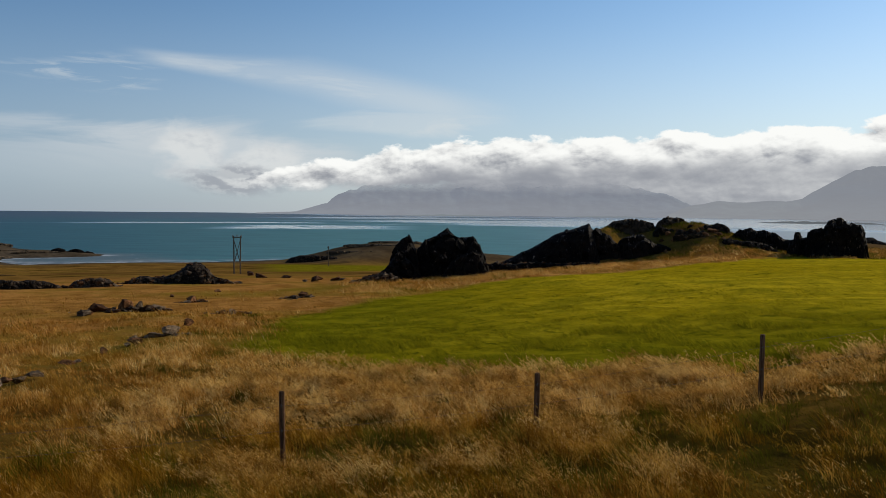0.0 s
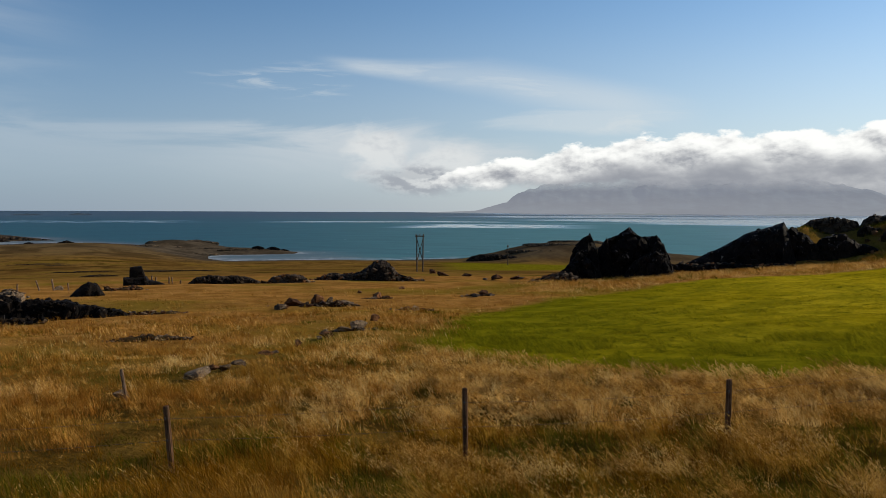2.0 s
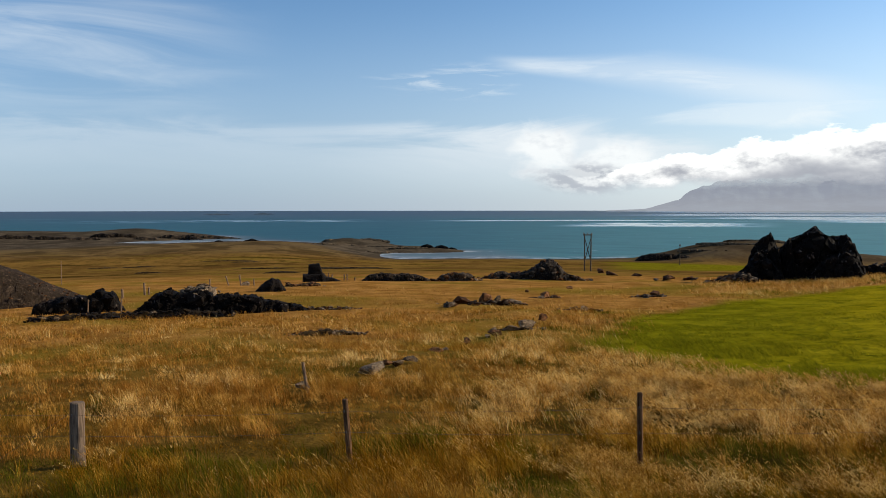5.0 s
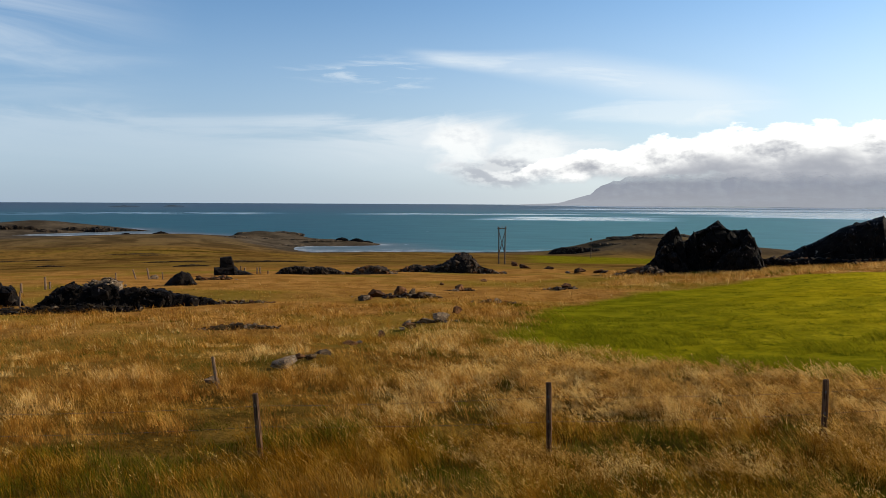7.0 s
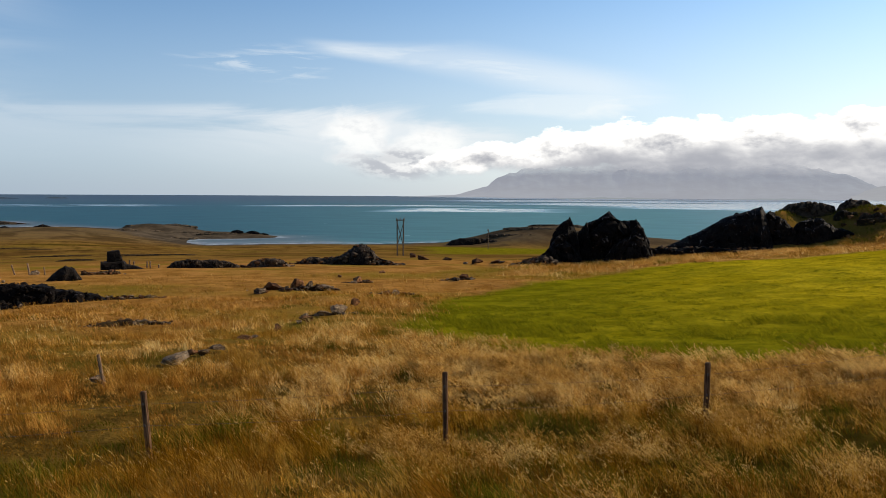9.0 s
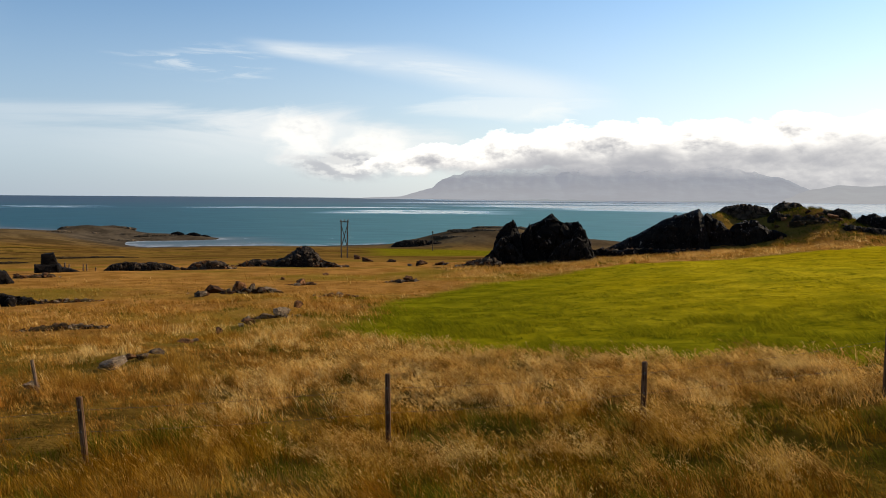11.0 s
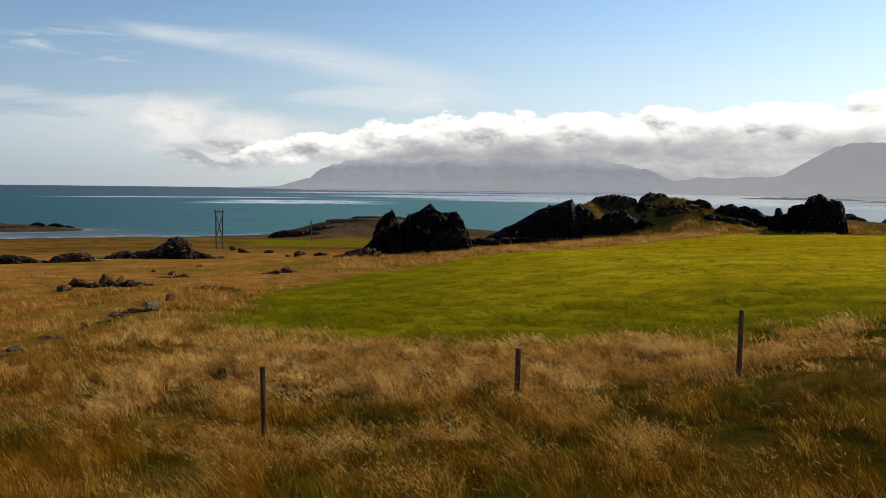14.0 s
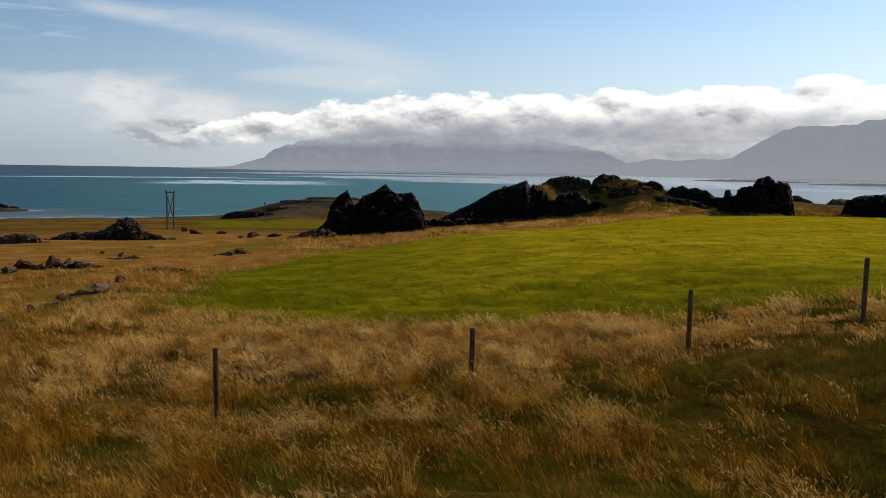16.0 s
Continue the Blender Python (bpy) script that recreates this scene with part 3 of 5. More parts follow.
def polar_sheet(name, mat, azs, rs, height):
    a, r = np.meshgrid(np.radians(azs), rs)
    x, y = r * np.sin(a), r * np.cos(a)
    verts = np.stack([x, y, height(x, y)], -1).reshape(-1, 3)
    n, k = len(azs), len(rs)
    j, i = np.meshgrid(np.arange(n), np.arange(k - 1))
    j2 = (j + 1) % n
    quads = np.stack([i * n + j, i * n + j2, (i + 1) * n + j2, (i + 1) * n + j], -1).reshape(-1, 4)[:, ::-1]
    loops, starts = np.concatenate([quads.ravel(), np.arange(n)[::-1]]), np.arange(len(quads) + 1) * 4
    return new(name, mesh_np(name, verts, loops, starts, mat, True)), verts


AZ_ALL = np.concatenate([np.arange(-66, 50, 0.33), np.arange(50, 294, 4)])
R_ALL = np.concatenate([[0.05, 1.0, 2.0, 3.0, 4.0], 5.0 * 1.028 ** np.arange(0, 47), 18.3 * 1.013 ** np.arange(0, 93), 60.9 * 1.028 ** np.arange(0, 170)])
R_ALL = R_ALL[R_ALL < 4950]
land, lv = polar_sheet("ground", M_GROUND, AZ_ALL, R_ALL, ground)
tagged(land, "rough grassy coastal land sloping down to the sea", "ground", kind="structure")
lx, ly, lz = lv.T
ld, la = np.hypot(lx, ly), np.degrees(np.arctan2(lx, ly))
mown = np.maximum(smooth(-0.25 - 0.6 * smooth(0, -3, la), 0.35 + 0.7 * smooth(0, -3, la), in_field(lx, ly)), 0.85 * second_field(lx, ly))
# dark green-brown soil tone close to the eye
soil_shade = smooth(15, 11.5, ld + 2.5 * (fbm(lx / 3, ly / 3, 3, 61) - 0.45) * 2) * (0.75 + 0.25 * smooth(-30, 5, la))
# shade down among the stems, put into the ground's colour
soil_shade = np.maximum(soil_shade, 0.8 * smooth(40, 16, ld))
hill = bump(lx, ly, 14.0, 104, 9, 9, 1.0, 2.4)
mown = np.maximum(mown, 0.15 * hill * smooth(0.4, 0.6, fbm(lx / 3, ly / 3, 3, 77)))
for key, values in (("mown", mown), ("soil_shade", soil_shade), ("heath", np.maximum(smooth(82, 140, ld), 0.85 * smooth(0.1, 0.4, hill))), ("moor", np.maximum(0.75 * smooth(24, 28, la) * smooth(118, 132, ld + 16 * (fbm(lx / 6, ly / 6, 3, 18) - 0.45)), smooth(270, 400, ld + 90 * (fbm(lx / 50, ly / 50, 4, 33) - 0.47)))), ("shore", smooth(3.5, 0.8, lz + 3 * (fbm(lx / 20, ly / 20, 3, 4) - 0.5)) * smooth(120, 200, ld) + 0.65 * smooth(25, 28, la) * smooth(120, 132, ld) * smooth(0.25, 0.5, fbm(lx / 9, ly / 14, 4, 16)) + 0.7 * smooth(305, 325, ld) * smooth(-13, -9, la) * smooth(0.3, 0.5, fbm(lx / 25, ly / 40, 4, 14)) + smooth(0.3, 0.6, fbm(lx / 40, ly / 25, 4, 15) + 0.5 * smooth(430, 520, ld)) * smooth(385, 440, ld))):
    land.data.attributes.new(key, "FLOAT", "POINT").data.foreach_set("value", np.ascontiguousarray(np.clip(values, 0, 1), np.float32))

AZ_SEA = np.concatenate([np.arange(-66, 50, 0.6), np.arange(50, 294, 6)])
R_SEA = np.concatenate([[100.0], 180 * 1.03 ** np.arange(0, 130)])
R_SEA = R_SEA[R_SEA < 4960]
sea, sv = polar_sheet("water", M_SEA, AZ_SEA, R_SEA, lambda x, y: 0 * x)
tagged(sea, "wind-ruffled teal sea with pale slicks", "sea", kind="structure")
under_z = ground(sv[:, 0], sv[:, 1])
sea.data.attributes.new("shoal", "FLOAT", "POINT").data.foreach_set("value", np.ascontiguousarray(smooth(-2.6, -0.3, under_z) * smooth(-16, -20, np.degrees(np.arctan2(sv[:, 0], sv[:, 1]))), np.float32))
sea.data.attributes.new("surf", "FLOAT", "POINT").data.foreach_set("value", np.ascontiguousarray(0.8 * smooth(-0.8, -0.1, under_z), np.float32))


# ---- far land ----
def range_of_hills(name, label, mat, az0, az1, r0, r1, crest, seed):
    """Far mountains: crest(az) gives the height of the skyline; slopes fall to both sides."""
    n, k = 260, 26
    azs, us = np.linspace(az0, az1, n), np.linspace(0, 1, k)
    verts = []
    for u in us:
        r = r0 + (r1 - r0) * u
        x, y = r * np.sin(np.radians(azs)), r * np.cos(np.radians(azs))
        up = np.interp(u, [0, 0.12, 0.55, 1.0], [0, 0.16, 0.72, 1.0])
        gully = (fbm(azs * 1.3 + 3 * u, np.full(n, u * 4 + seed), 5, seed) - 0.47) * 0.5 * math.sin(math.pi * min(u * 0.9 + 0.1, 1))
        verts.append(np.stack([x, y, crest(azs) * np.maximum(up + gully * up, 0) - 3 * (u == 0)], -1))
    verts = np.concatenate(verts)
    j, i = np.meshgrid(np.arange(n - 1), np.arange(k - 1))
    quads = np.stack([i * n + j, i * n + j + 1, (i + 1) * n + j + 1, (i + 1) * n + j], -1).reshape(-1, 4)
    ob = new(name, mesh_np(name, verts, quads.ravel(), np.arange(len(quads)) * 4, mat, True))
    return tagged(ob, label, "mountain", kind="structure")


def crest_main(az):
    h = np.interp(az, [-12.5, -9.95, -7.8, -7.4, -7.05, -5.15, -3.2, -0.5, 1.8, 4.5, 12, 14.9, 16.7, 20, 24], [2, 10, 59, 95, 112, 162, 167, 172, 190, 195, 178, 120, 55, 45, 30])
    return h * (0.91 + 0.19 * fbm(az * 2.2, az * 0 + 2, 5, 12))


def crest_right(az):
    h = np.interp(az, [15, 16.7, 18.2, 19.6, 21.0, 22.2, 23.1, 24.75, 26, 27, 28.5, 30, 32, 36, 42, 50], [30, 66, 84, 78, 88, 84, 98, 184, 238, 258, 252, 262, 295, 330, 330, 200])
    return h * (0.95 + 0.1 * fbm(az * 1.4, az * 0 + 5, 4, 22))


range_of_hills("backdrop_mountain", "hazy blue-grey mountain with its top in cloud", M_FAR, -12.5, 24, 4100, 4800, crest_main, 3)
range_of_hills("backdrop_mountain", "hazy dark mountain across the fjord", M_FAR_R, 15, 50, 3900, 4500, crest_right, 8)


def spit(az0, az1, d, h, label):
    n = 60
    azs = np.linspace(az0, az1, n)
    verts, faces = [], []
    for a, s in zip(azs, np.linspace(0, math.pi, n)):
        for dv, k in ((-0.02, 0), (-0.008, 0.8), (0.01, 1.0), (0.03, 0)):
            x, y = at(a, d * (1 + dv * math.sin(s) ** 0.5 + dv * 0.05))
            verts.append((x, y, -0.5 + (h + 0.5) * k * math.sin(s) ** 0.6 * (0.7 + 0.6 * float(vnoise(a * 4, d, 6)))))
    for i in range(n - 1):
        for j in range(3):
            faces.append((i * 4 + j, (i + 1) * 4 + j, (i + 1) * 4 + j + 1, i * 4 + j + 1))
    # the skerry gives off its painted haze itself
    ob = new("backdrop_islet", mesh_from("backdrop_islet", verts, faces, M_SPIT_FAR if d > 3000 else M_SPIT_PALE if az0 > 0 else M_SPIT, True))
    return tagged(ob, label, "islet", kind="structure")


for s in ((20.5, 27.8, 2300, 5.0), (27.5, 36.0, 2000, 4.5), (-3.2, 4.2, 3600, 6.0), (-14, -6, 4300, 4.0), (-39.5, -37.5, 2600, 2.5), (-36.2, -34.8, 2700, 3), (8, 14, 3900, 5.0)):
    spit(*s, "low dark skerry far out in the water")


# ---- rocks ----
def add_hull(verts, faces, points, wear=0.0):
    """Add the convex block round some points to the lists of a mesh, its faces broken by wear."""
    bm = bmesh.new()
    for q in points:
        bm.verts.new(q)
    bmesh.ops.convex_hull(bm, input=bm.verts)
    bmesh.ops.delete(bm, geom=[v for v in bm.verts if not v.link_faces], context="VERTS")
    if wear:
        bmesh.ops.subdivide_edges(bm, edges=bm.edges[:], cuts=1, use_grid_fill=True)
        for v in bm.verts:
            v.co += wear * (noise.noise_vector(v.co * 3.0) + 0.8 * noise.noise_vector(v.co * 9.0))
    index = {v: len(verts) + k for k, v in enumerate(bm.verts)}
    verts.extend(v.co.copy() for v in bm.verts)
    faces.extend(tuple(index[v] for v in f.verts) for f in bm.faces)
    bm.free()


def outcrop(name, label, az, d, profile, depth, seed, mat=None, boxy=0.65, rough=0.5, lift=0.0, turn=0.0, category="rock", cell=1.1, parent=None, blocks=1.3, grain=0.7):
    """A crag with the given skyline, (metres across, height) pairs, and depth; its foot is sunk into the ground."""
    cx, cy = at(az, d)
    cz = gz(cx, cy) + lift
    (ua, ha), (ub, hb) = profile[0], profile[-1]
    profile = ([(ua - 0.2 * ha - 0.15, -0.4)] if ha > 0 else []) + list(profile) + ([(ub + 0.2 * hb + 0.15, -0.4)] if hb > 0 else [])
    pu, ph = [p[0] for p in profile], [p[1] for p in profile]
    top = max(ph)
    span = pu[-1] - pu[0]
    coarse = 1.0 if d < 120 else d / 120
    nu = int(min(150 if d < 120 else 44, max(24 if d > 120 else 30, span / (0.068 * coarse))))
    nv = int(min(60 if d < 120 else 16, max(12 if d > 120 else 20, (top + depth) / (0.085 * coarse))))
    rng = random.Random(seed)
    off = Vector((rng.uniform(0, 90), rng.uniform(0, 90), rng.uniform(0, 90)))
    verts = []
    for i in range(nu):
        u = pu[0] + span * i / (nu - 1)
        h = (0.98 if blocks < 0.3 else 0.94) * float(np.interp(u, pu, ph))
        full = max(0.0, min(1.0, h / top))
        h += 0.2 * rough * noise.fractal(Vector((u / (0.5 * cell), seed * 3.1, 0.0)), 0.8, 2.0, 4) * full
        w = depth * (0.35 + 0.65 * full ** 0.6)
        for j in range(nv):
            th = math.pi * j / (nv - 1)
            c, s = math.cos(th), math.sin(th)
            v = -math.copysign(abs(c) ** boxy, c) * w
            z = abs(s) ** boxy * (h + 0.9) - 0.9
            p = Vector((u, v, z))
            move = Vector((0, 0, 0))
            for size, weight in ((cell, 1.0), (0.4 * cell, 0.3 if cell > 0.65 else 0.0)):
                q = p / size + off
                ds, near = noise.voronoi(q)
                face = noise.noise_vector(near[0] * 7.3)
                chunk = 2.1 * face.dot(q - near[0]) + 1.1 * noise.noise(near[0] * 3.1)
                crack = min(ds[1] - ds[0], 0.15) / 0.15 - 1
                move += Vector((1.1 * face.x, -abs(c) * math.copysign(1, c) * (chunk + 0.3 * crack), 0.3 * s * s * chunk)) * weight
            p += move * rough * 0.6 * (0.3 + 0.7 * full)
            verts.append(p)
    faces = []
    for i in range(nu - 1):
        for j in range(nv - 1):
            faces.append((i * nv + j, (i + 1) * nv + j, (i + 1) * nv + j + 1, i * nv + j + 1))
    faces.append(tuple(range(nv)))
    faces.append(tuple(reversed(range((nu - 1) * nv, nu * nv))))
    # broken blocks stand out of the core along its joints
    dip, pieces = rng.uniform(-25, 25), []
    peaks = [k for k in range(1, len(ph) - 1) if ph[k] > ph[k - 1] and ph[k] >= ph[k + 1] and ph[k] > 0.35 * top]
    for k in range((len(peaks) if blocks else 0) + int(min(120, blocks * span * (top + depth) / (cell * cell * grain)))):
        size = cell * grain * rng.choice((0.45, 0.6, 0.8, 1.1, 1.4))
        tip = k < len(peaks)
        u = pu[peaks[k]] if tip else rng.uniform(pu[0] + 0.2 * size, pu[-1] - 0.2 * size)
        h = max(0.15, float(np.interp(u, pu, ph)))
        w = depth * (0.35 + 0.65 * min(1.0, h / top) ** 0.6)
        th = math.pi * (0.5 if tip else rng.uniform(0.04, 0.66))
        c, s = math.cos(th), math.sin(th)
        mid = Vector((u, -math.copysign(abs(c) ** boxy, c) * w * 0.96, abs(s) ** boxy * h * 0.96 - (0.75 * size if tip else 0.3 * size * s)))
        turned = Euler((radians(rng.uniform(-20, 20)), radians(dip + rng.uniform(-14, 14)), rng.uniform(0, 6.3))).to_matrix()
        shape = (rng.uniform(0.45, 0.8) * size, rng.uniform(0.4, 0.7) * size, rng.uniform(0.5, 1.0) * size)
        points = [Vector((u, mid.y, h))] if tip else []
        for _ in range(13):
            q = Vector((rng.gauss(0, 1), rng.gauss(0, 1), rng.gauss(0, 1))).normalized()
            q = mid + turned @ Vector([a * b for a, b in zip(q, shape)])
            q.x = min(max(q.x, pu[0]), pu[-1])
            q.z = min(q.z, float(np.interp(q.x, pu, ph)) + 0.05 * size)
            points.append(q)
        pieces.append(points)
    ob = new(name, mesh_from(name, verts, faces, mat or M_BASALT))
    for points in pieces:
        bv, bf = [], []
        add_hull(bv, bf, points, 0.07 * cell)
        for q in bv:
            q.z = min(q.z, float(np.interp(q.x, pu, ph)) + 0.06)
        block = new("block", mesh_from("block", bv, bf, mat or M_BASALT))
        block.parent = ob
    if parent is None:
        ob.matrix_world = pose(cx, cy, cz, 0, 0, -az + turn)
        tagged(ob, label, category)
    else:
        ob.parent = parent
    return ob


def stone_mesh(seed, fine=False):
    """A broken field stone: a block with flat faces, its edges worn."""
    rng = random.Random(seed)
    bm = bmesh.new()
    for _ in range(15):
        q = Vector((rng.gauss(0, 1), rng.gauss(0, 1), rng.gauss(0, 1))).normalized() * rng.uniform(0.75, 1.05)
        bm.verts.new((q.x * 0.64, q.y * 0.54, q.z * 0.46))
    bmesh.ops.convex_hull(bm, input=bm.verts)
    bmesh.ops.delete(bm, geom=[v for v in bm.verts if not v.link_faces], context="VERTS")
    if fine:
        bmesh.ops.triangulate(bm, faces=bm.faces)
        bmesh.ops.subdivide_edges(bm, edges=[e for e in bm.edges if e.calc_length() > 0.14], cuts=2, use_grid_fill=True)
        for v in bm.verts:
            v.co *= 1 + 0.17 * noise.fractal(v.co * 3.6 + Vector((seed * 5.3, 0, 0)), 0.7, 2.0, 4) + 0.10 * (noise.voronoi(v.co * 2.6 + Vector((0, seed * 3.7, 0)))[0][0] - 0.4)
    bmesh.ops.recalc_face_normals(bm, faces=bm.faces)
    me = bpy.data.meshes.new("stone")
    bm.to_mesh(me)
    bm.free()
    me.materials.append(M_STONE)
    return me


STONES = [stone_mesh(s) for s in range(12)]
BOULDERS = [stone_mesh(20 + s, True) for s in range(6)]
DARK_STONES = []
DARK_BOULDERS = []
# Black copies, mainly for near faces whose shade is put into the colour
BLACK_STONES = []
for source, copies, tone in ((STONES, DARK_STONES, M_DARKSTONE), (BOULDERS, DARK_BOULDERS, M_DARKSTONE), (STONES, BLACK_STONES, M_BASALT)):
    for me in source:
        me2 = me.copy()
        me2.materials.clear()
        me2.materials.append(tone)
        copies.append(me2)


def heap(name, label, category, az, d, profile, depth, seed, count, size=(0.3, 0.7), boxy=0.7, dark=0.5, mat=None, rough=0.35, turn=0.0, lift=0.0, body=1.0, black=True, blocks=0.5):
    """A heap or ruined wall: a packed core under separate stones; black: the near side's shade is put in as black
    stones.
    """
    cx, cy = at(az, d)
    root = new(name)
    root.matrix_world = pose(cx, cy, gz(cx, cy) + lift, 0, 0, -az + turn)
    tagged(root, label, category)
    low = max(h for u, h in profile) < 0.6
    outcrop("core", "", az, d, [(u, h * (0.6 if low else body)) for u, h in profile], depth * (0.7 if low else 1.0), seed, mat or (M_PEAT if low else M_BASALT), boxy, rough, cell=0.7, parent=root, blocks=0.0 if low else blocks)
    rng = random.Random(seed)
    pu, ph = [p[0] for p in profile], [p[1] for p in profile]
    top = max(ph)
    for k in range(count):
        u = rng.uniform(pu[0] - 0.3, pu[-1] + 0.3)
        h = float(np.interp(u, pu, ph))
        w = depth * (0.35 + 0.65 * max(0.0, h / top) ** 0.6)
        th = math.pi * rng.uniform(0.03, 0.75)
        c, s = math.cos(th), math.sin(th)
        v = -math.copysign(abs(c) ** boxy, c) * w * 0.97
        z = abs(s) ** boxy * max(h, 0.0) * (0.6 if low else 0.95)
        if rng.random() < 0.16:
            v, z = -w * rng.uniform(1.0, 1.7), -0.05
        # near-face stones turn black: that side's shade put into the colour
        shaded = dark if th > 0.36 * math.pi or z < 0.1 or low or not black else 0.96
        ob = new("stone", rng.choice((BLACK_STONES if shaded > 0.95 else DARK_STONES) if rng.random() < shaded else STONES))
        ob.parent = root
        r = 0.8 * rng.uniform(*size)
        ob.matrix_basis = Matrix.LocRotScale((u, v, z), Euler((rng.uniform(-0.5, 0.5), rng.uniform(-0.5, 0.5), rng.uniform(0, 6.3))), (r * rng.uniform(0.9, 1.4), r * rng.uniform(0.7, 1.1), r * rng.uniform(0.45, 0.95)))
    return root


def loose_stone(az, d, r, seed, dark=False, tall=1.0):
    x, y = at(az, d)
    rng = random.Random(seed)
    ob = new("boulder", rng.choice(DARK_BOULDERS if dark else BOULDERS))
    ob.matrix_world = Matrix.LocRotScale((x, y, gz(x, y) + (0.38 if d < 42 else 0.2) * r * tall), Euler((rng.uniform(-0.25, 0.25), rng.uniform(-0.25, 0.25), rng.uniform(0, 6.3))), (r * (1.15 if tall > 1 else 1.0), r * 0.85, r * tall * 0.74))
    return tagged(ob, "dark weathered boulder lying in dry grass" if dark else "pale lichen-spotted boulder lying in dry grass", "boulder", "boulders in the grass")


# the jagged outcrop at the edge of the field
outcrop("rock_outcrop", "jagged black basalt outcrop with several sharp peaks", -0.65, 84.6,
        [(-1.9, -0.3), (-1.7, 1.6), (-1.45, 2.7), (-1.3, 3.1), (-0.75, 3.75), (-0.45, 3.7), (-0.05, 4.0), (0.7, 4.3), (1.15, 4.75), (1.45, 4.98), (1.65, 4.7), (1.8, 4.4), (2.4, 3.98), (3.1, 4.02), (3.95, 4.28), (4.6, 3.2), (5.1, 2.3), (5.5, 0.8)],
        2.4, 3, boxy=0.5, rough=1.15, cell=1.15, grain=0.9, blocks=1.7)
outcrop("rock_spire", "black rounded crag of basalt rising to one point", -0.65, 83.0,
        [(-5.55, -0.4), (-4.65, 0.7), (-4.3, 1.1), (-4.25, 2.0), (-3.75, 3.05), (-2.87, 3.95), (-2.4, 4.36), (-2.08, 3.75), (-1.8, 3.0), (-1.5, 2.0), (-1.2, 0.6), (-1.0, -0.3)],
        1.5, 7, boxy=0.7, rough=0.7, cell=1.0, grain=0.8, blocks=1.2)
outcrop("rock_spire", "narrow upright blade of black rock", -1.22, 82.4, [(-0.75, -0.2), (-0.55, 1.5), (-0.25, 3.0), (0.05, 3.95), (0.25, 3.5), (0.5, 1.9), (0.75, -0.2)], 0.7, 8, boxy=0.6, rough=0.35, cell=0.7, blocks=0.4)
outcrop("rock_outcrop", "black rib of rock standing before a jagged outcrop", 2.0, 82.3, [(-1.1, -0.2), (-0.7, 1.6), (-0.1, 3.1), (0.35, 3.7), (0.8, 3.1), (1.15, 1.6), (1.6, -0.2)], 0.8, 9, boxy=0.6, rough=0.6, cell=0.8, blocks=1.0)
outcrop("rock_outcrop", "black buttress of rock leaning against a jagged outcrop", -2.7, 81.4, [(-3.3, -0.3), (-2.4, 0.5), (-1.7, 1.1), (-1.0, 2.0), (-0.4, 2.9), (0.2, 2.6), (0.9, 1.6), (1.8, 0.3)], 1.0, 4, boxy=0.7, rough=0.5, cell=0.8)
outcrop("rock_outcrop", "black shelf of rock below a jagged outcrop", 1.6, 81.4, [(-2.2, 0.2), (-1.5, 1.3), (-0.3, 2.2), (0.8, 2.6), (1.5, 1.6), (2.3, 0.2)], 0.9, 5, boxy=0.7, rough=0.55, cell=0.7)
heap("rubble", "low spill of broken basalt at an outcrop's foot", "rubble", -4.6, 78.5, [(-1.9, 0.0), (-0.9, 0.5), (0.2, 0.85), (1.2, 1.0), (2.0, 0.6)], 0.9, 5, 46, (0.3, 0.75), dark=0.55, mat=M_HILLROCK, black=False)
heap("stone_wall", "low tumbled dry stone wall of dark rocks", "stone wall", 4.2, 90, [(-2.6, 0.7), (-1, 1.1), (0.6, 0.9), (2.4, 1.1)], 0.7, 6, 46, (0.3, 0.7), dark=0.6)
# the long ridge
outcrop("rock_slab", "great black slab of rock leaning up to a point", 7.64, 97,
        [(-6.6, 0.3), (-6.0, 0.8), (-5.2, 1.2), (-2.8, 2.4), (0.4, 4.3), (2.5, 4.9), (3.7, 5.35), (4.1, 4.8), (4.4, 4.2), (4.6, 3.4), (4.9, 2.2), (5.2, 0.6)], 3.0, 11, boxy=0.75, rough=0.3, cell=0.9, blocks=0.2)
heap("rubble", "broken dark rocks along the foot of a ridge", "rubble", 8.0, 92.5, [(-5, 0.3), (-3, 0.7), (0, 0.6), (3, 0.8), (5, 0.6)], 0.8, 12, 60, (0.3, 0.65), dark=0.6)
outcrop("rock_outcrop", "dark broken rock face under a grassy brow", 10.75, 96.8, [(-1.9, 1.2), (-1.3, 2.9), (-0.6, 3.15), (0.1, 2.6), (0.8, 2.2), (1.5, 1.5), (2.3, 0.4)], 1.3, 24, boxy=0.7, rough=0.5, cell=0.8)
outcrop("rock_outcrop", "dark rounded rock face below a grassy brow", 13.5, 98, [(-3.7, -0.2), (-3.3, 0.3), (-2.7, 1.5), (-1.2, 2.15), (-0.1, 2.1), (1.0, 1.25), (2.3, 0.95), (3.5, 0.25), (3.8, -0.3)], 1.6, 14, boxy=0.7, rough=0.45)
outcrop("rock_outcrop", "craggy dark rock on a grassy ridge top", 12.57, 105, [(-3.2, 0.1), (-3.05, 0.7), (-2.1, 1.45), (0.15, 1.85), (1.5, 1.65), (2.7, 1.3), (3.1, 0.4)], 1.4, 15, M_HILLROCK, boxy=0.55, rough=0.4, cell=0.7, lift=-0.05)
